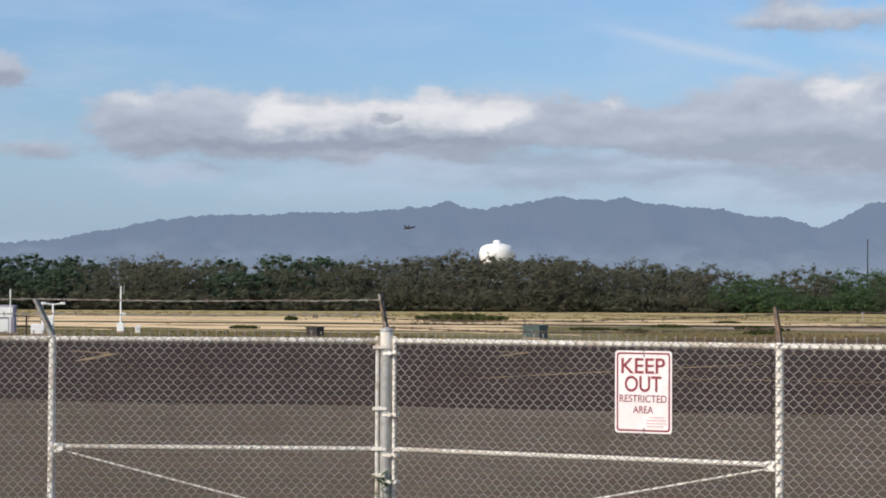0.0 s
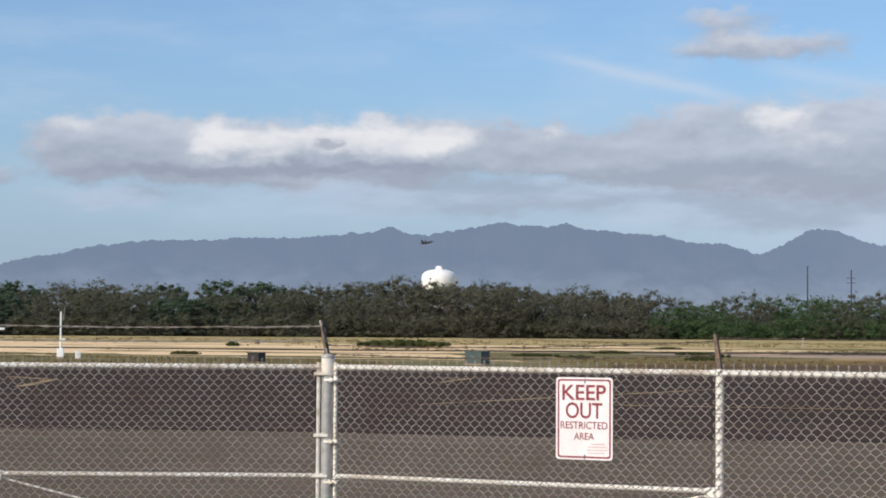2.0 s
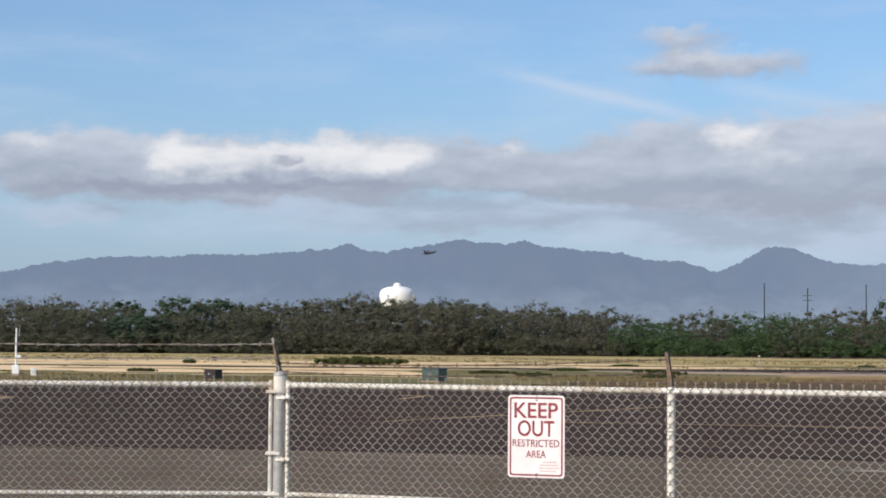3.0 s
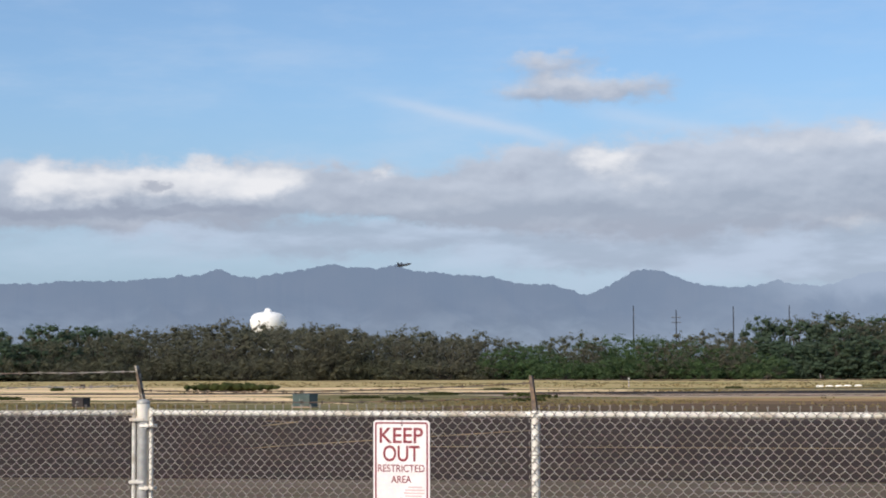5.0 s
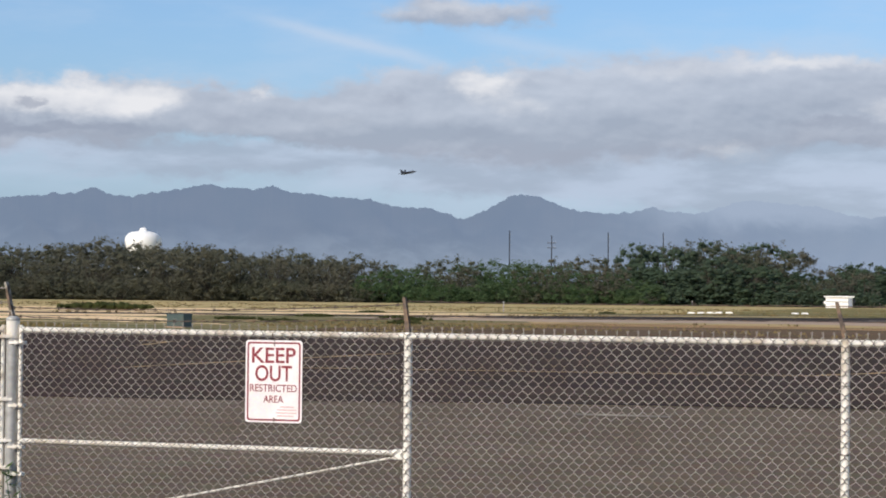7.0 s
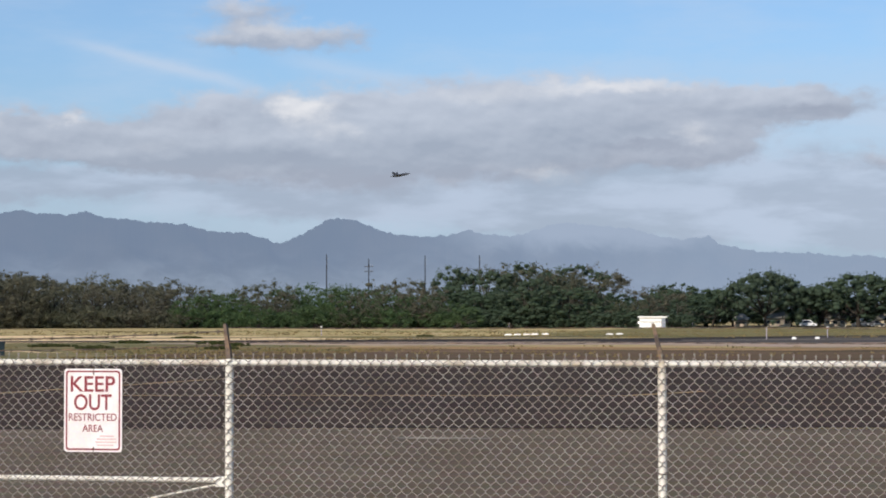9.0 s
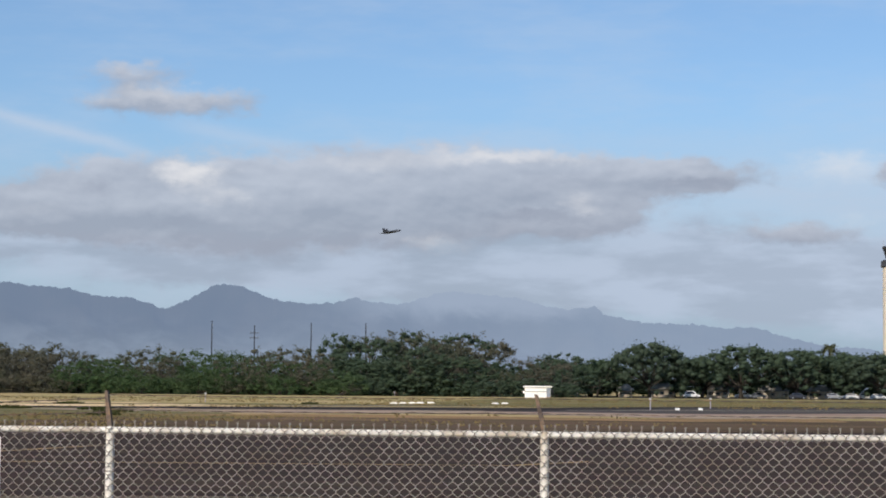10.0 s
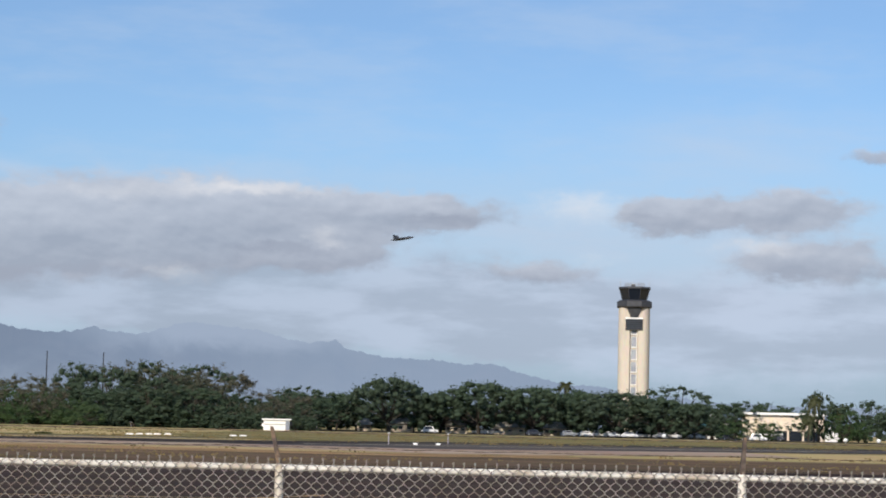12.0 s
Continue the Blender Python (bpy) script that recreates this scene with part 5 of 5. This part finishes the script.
# height of the tree tops over the horizon (degrees) every two degrees from -42 to 16
TOPS = (1.15, 1.2, 1.15, 1.0, 1.15, 1.12, 1.15, 1.2, 1.25, 1.3, 1.2, 1.05, 0.95, 0.9, 1.05, 1.08, 1.1, 1.32, 1.3, 0.85, 1.1, 1.25, 1.2, 1.15, 1.15, 1.0, 0.92, 0.85, 0.78, 0.75)


def tops(b):
    k = min(max((b + 42) / 2, 0), len(TOPS) - 1.001)
    return TOPS[int(k)] * (1 - k % 1) + TOPS[int(k) + 1] * (k % 1)


def plant_trees():
    rnd = random.Random(21)
    kinds = {
        "scrub": [tree("tree", "scrub", M["scrub"], s, "dull olive-green scrub tree in a dense thicket") for s in (1, 2, 3, 4)],
        "green": [tree("tree", "scrub", M["green"], s, "fresh green bushy tree in a dense thicket") for s in (5, 6)],
        "deep": [tree("tree", "scrub", M["deep"], s, "dark green dense tree at the field's edge") for s in (7, 8)],
        "umbrella": [tree("tree", "umbrella", M["deep"], s, "dark green broad umbrella-crowned tree") for s in (9, 10, 12)],
        "bush": [tree("shrub", "bush", m, s, "low dense shrub at the foot of the trees", "shrub", "shrubs along the field") for s, m in ((13, M["scrub"]), (14, M["green"]), (15, M["deep"]))],
        "tall": [tree("tree", "tall", M["scrub"], 16, "tall thin ragged tree above the thicket")],
    }
    used = set()

    def put(kind, which, b, r, high, wide=1.0):
        ob = kinds[kind][which % len(kinds[kind])]
        s = high / 9.6
        m = on_bearing(b, r, 0, rnd.uniform(0, 360)) @ Matrix.Diagonal((s * wide, s * wide, s, 1))
        if ob.name in used:
            copy_thing(ob, m)
        else:
            used.add(ob.name)
            ob.matrix_basis = m

    b = -42.0
    while b < -3.2:
        for row, r0 in enumerate((472, 492, 516)):
            bb, r = b + rnd.uniform(-0.5, 0.5), r0 + rnd.uniform(-7, 7)
            high = (1.8 + r * math.tan(radians(tops(bb)))) * (rnd.uniform(0.78, 0.95) if row == 0 else rnd.uniform(0.94, 1.1))
            fresh = -17.5 < bb < -9.5
            dark = bb > -9.5 or bb < -36 or (-32 < bb < -29)
            kind = "deep" if dark and rnd.random() < 0.75 else "green" if fresh and rnd.random() < 0.7 else "scrub"
            if -5.2 < bb < -3.9:
                high *= 0.72
            put(kind, rnd.randrange(4), bb, r, high, rnd.uniform(0.95, 1.3))
        bb = b + rnd.uniform(-0.4, 0.4)
        for k in range(2):
            bb = b + 0.43 * k + rnd.uniform(-0.2, 0.2)
            put("bush", 2 if bb > -9.5 else 1 if -17.5 < bb else 0, bb, 464 + rnd.uniform(-3, 5), rnd.uniform(6.0, 10.5), 1.15)
        b += 0.85
    for b, top in ((-36.2, 1.45), (-9.95, 1.72)):
        put("deep", 1, b, 505, 1.8 + 505 * math.tan(radians(top)), 0.6 if b == -9.95 else 0.9)
    for b, top, wide in ((-3.6, 0.98, 0.9), (-2.4, 0.98, 0.95), (-0.9, 1.33, 0.98), (0.6, 1.05, 1.0), (1.7, 1.27, 1.2), (3.3, 1.15, 1.1), (4.6, 1.05, 1.1), (5.7, 1.0, 1.2),
                         (6.9, 0.92, 1.2), (7.9, 0.8, 1.0), (13.6, 0.78, 1.0), (14.8, 0.8, 1.0)):
        put("umbrella", rnd.randrange(3), b, 512 + rnd.uniform(-6, 6), 1.8 + 512 * math.tan(radians(top)), wide)
    for b, top in ((-3.0, 0.9), (-1.8, 0.85), (-0.2, 1.0), (2.5, 1.05), (4.0, 1.1), (6.2, 1.12), (7.3, 1.17), (8.4, 0.95), (9.3, 1.0), (9.9, 0.98), (10.6, 0.85), (12.7, 0.9), (13.9, 0.75), (12.0, 0.8)):
        r = 556 + rnd.uniform(-6, 12)
        put("deep", rnd.randrange(4), b, r, 1.8 + r * math.tan(radians(top)), 1.15)
    b = -3.4
    while b < 9.2:
        r = 534 + rnd.uniform(-5, 6)
        put("deep", rnd.randrange(4), b + rnd.uniform(-0.2, 0.2), r, (1.8 + r * math.tan(radians(tops(b)))) * rnd.uniform(0.62, 0.78), 1.7)
        b += 0.9
    put("deep", 0, 11.38, 500, 1.8 + 500 * math.tan(radians(1.12)), 0.5)
    for b, top in ((9.0, 0.6), (9.75, 0.55), (10.05, 0.5), (12.1, 0.75), (12.5, 0.6)):
        put("green", rnd.randrange(2), b, 497, 1.8 + 497 * math.tan(radians(top)), 0.9)


plant_trees()
palm(4.16, 540, 1.42, 3, "coconut palm standing above the trees")
palm(11.25, 492, 1.2, 4, "coconut palm beside the hall")
palm(11.1, 489, 0.65, 6, "short coconut palm beside the hall")
palm(11.95, 560, 0.9, 8, "coconut palm behind the hall")


def low_growth():
    """Tufts, weeds and low bushes over the field."""
    rnd = random.Random(31)
    a, b = [], []
    verts, faces = [], []
    for _ in range(20000):
        near = rnd.random() < 0.6
        y = rnd.uniform(66, 128) if near else rnd.uniform(128, 330)
        x = rnd.uniform(-0.86 * y, 0.26 * y)
        if y < 80 + 0.27 * (x + 41) + 1 or (x > -24 and y < 200 and rnd.random() < 0.85) or (x < -42 and 106 < y < 225 and noise.noise((x * 0.05, y * 0.12, 7)) < 0.28) or noise.noise((x * 0.06, y * 0.09, 2)) < -0.05:
            continue
        if 145 + 0.4 * x < y < 190 + 0.8 * max(x, -20) and x > -45:
            continue
        h = rnd.uniform(0.04, 0.13) * (1.0 if near else 1.5)
        for k in range(4):
            t = rnd.uniform(0, 6.28)
            w = Vector((math.cos(t), math.sin(t), 0)) * h * 0.9
            c = Vector((x + rnd.uniform(-0.5, 0.5), y + rnd.uniform(-0.25, 0.25), 0.0))
            n = len(verts)
            verts += [c - w, c + w, c + w * rnd.uniform(-1, 1) + Vector((0, 0, h * rnd.uniform(0.7, 1.2)))]
            faces.append((n, n + 1, n + 2))
    tagged(new("grass", mesh_of("grass", verts, faces, M["tuft"])), "sparse dry and green grass tufts over the field", "grass", "", "stuff")


low_growth()


def low_bush(x, y, long, deep, high, seed, label):
    rnd = random.Random(seed)
    t = thing("bush", pose(x, y, 0, 0, 0, 25), label, "bush", "low bushes on the field")
    centres, sizes = [], []
    for k in range(int(18 + long * 10)):
        u = rnd.uniform(-1, 1)
        centres.append(Vector((u * long / 2, rnd.uniform(-deep / 2, deep / 2), high * 0.3)))
        sizes.append(high * rnd.uniform(0.35, 0.62) * (1 - 0.62 * u * u))
    core = clump_cores(centres, sizes, rnd, 0.75)
    part("leaf_mass", core, M["weed"], t)
    part_mesh("leaves", mesh_of("leaves", *leaves(centres, sizes, 2600, 0.10, rnd), M["weed"]), t)


low_bush(-83.0, 177, 9.4, 2.0, 1.35, 1, "long low dark green bush on the sand")
low_bush(-103, 178, 1.2, 0.8, 0.6, 2, "small dark bush on the sand")
for k, (x, y, l) in enumerate(((-60, 190, 3.0), (-40, 212, 1.5), (-52, 150, 3.0), (-44, 146, 2.6), (-50, 128, 3.4), (-44, 120, 2.5), (-39, 134, 2.8), (-35, 118, 2.2), (-72, 118, 2.0))):
    low_bush(x, y, l, 2.0, 0.3, 40 + k, "low patch of green weeds on the field")


# ---- the aircraft ----
def fighter_jet():
    """A twin-engined, twin-tailed fighter, nose along +x, 18.9 m long."""
    t = thing("fighter_jet", pose(0, 0, 0), "dark grey twin-tailed jet fighter climbing with wheels up", "aircraft")
    rings = []
    for x, w, top, bottom, chine in ((9.45, 0.04, 0.03, -0.03, 0.0), (8.4, 0.42, 0.28, -0.28, 0.0), (7.0, 0.72, 0.55, -0.55, 0.0), (5.4, 0.95, 0.8, -0.7, 0.02), (4.0, 1.35, 0.85, -0.85, 0.05),
                                     (2.6, 1.75, 0.85, -0.95, 0.1), (0.0, 1.95, 0.85, -0.95, 0.1), (-3.0, 1.95, 0.75, -0.9, 0.05), (-6.0, 1.75, 0.55, -0.75, 0.0), (-8.2, 1.45, 0.4, -0.5, 0.0)):
        ring = []
        for k in range(16):
            a = k * math.pi / 8
            c, s = math.cos(a), math.sin(a)
            ring.append((x, w * math.copysign(abs(c) ** 0.8, c), chine + 1.2 * (top if s > 0 else -bottom) * s))
        rings.append(ring)
    part("fuselage", loft(rings), M["jet"], t, "", True)
    can = []
    for x, w, z in ((6.6, 0.05, 0.55), (6.0, 0.38, 0.95), (5.0, 0.48, 1.28), (4.0, 0.46, 1.25), (2.8, 0.3, 0.98), (2.0, 0.1, 0.84)):
        can.append([(x, w * math.cos(a), 0.45 + (z - 0.45) * max(0, math.sin(a))) for a in np.linspace(0, math.pi, 9)])
    part("canopy", loft(can), M["glass_dark"], t, "dark tinted canopy", True)
    for s in (-1, 1):
        part("wing", slab([(2.6, s * 1.7, 0.1), (-2.6, s * 6.75, 0.0), (-3.7, s * 6.75, 0.0), (-4.7, s * 1.7, 0.1)], 0.22), M["jet"], t)
        part("strake", slab([(6.0, s * 0.8, 0.05), (2.5, s * 1.9, 0.1), (2.4, s * 1.2, 0.1)], 0.12), M["jet"], t)
        part("tail_fin", slab([(-3.4, s * 1.6, 0.5), (-5.9, s * 2.9, 3.7), (-7.5, s * 2.9, 3.7), (-7.6, s * 1.6, 0.4)], 0.18), M["jet"], t)
        part("tailplane", slab([(-5.9, s * 1.5, -0.05), (-8.3, s * 4.4, -0.05), (-9.3, s * 4.4, -0.05), (-9.4, s * 2.4, -0.05), (-8.4, s * 1.4, -0.05)], 0.14), M["jet"], t)
        intake = boxed((2.2, min(s * 1.0, s * 1.75), -0.75), (3.7, max(s * 1.0, s * 1.75), 0.15), 0.12)
        part("intake", intake, M["jet"], t)
        part("nozzle", loft([[(-8.1, s * 0.72 + 0.62 * math.cos(a), 0.42 * math.sin(a) - 0.02) for a in np.arange(12) * math.pi / 6],
                             [(-9.2, s * 0.72 + 0.5 * math.cos(a), 0.22 * math.sin(a) - 0.02) for a in np.arange(12) * math.pi / 6]]), M["nozzle"], t, "burnt metal nozzle")
    return t


jet = fighter_jet()
JET_ROWS = ((0, -1633, 84.5), (0.5, -1606, 85.9), (1, -1577, 88.2), (1.5, -1546, 90.9), (2, -1513, 93.0), (2.5, -1480, 95.4), (3, -1446, 98.0), (5, -1303, 105.7), (5.5, -1266, 107.8),
            (6, -1228, 109.5), (6.5, -1187, 111.8), (7, -1145, 114.0), (9, -950, 126.2), (9.5, -899, 128.7), (10, -847, 131.3), (10.5, -791, 134.7), (11, -732, 138.3), (11.5, -671, 141.7), (12, -606, 145.8))


def motions():
    """The jet flies past on a straight line that comes nearest at a bearing of 22.8 degrees."""
    b = radians(22.8)
    rows = []
    for t, s, z in JET_ROWS:
        x, y = 1400 * math.sin(b) + s * math.cos(b), 1400 * math.cos(b) - s * math.sin(b)
        rows.append((t, pose(x, y, z, 1, -6.5, -22.8)))
    walk(jet, rows)


motions()
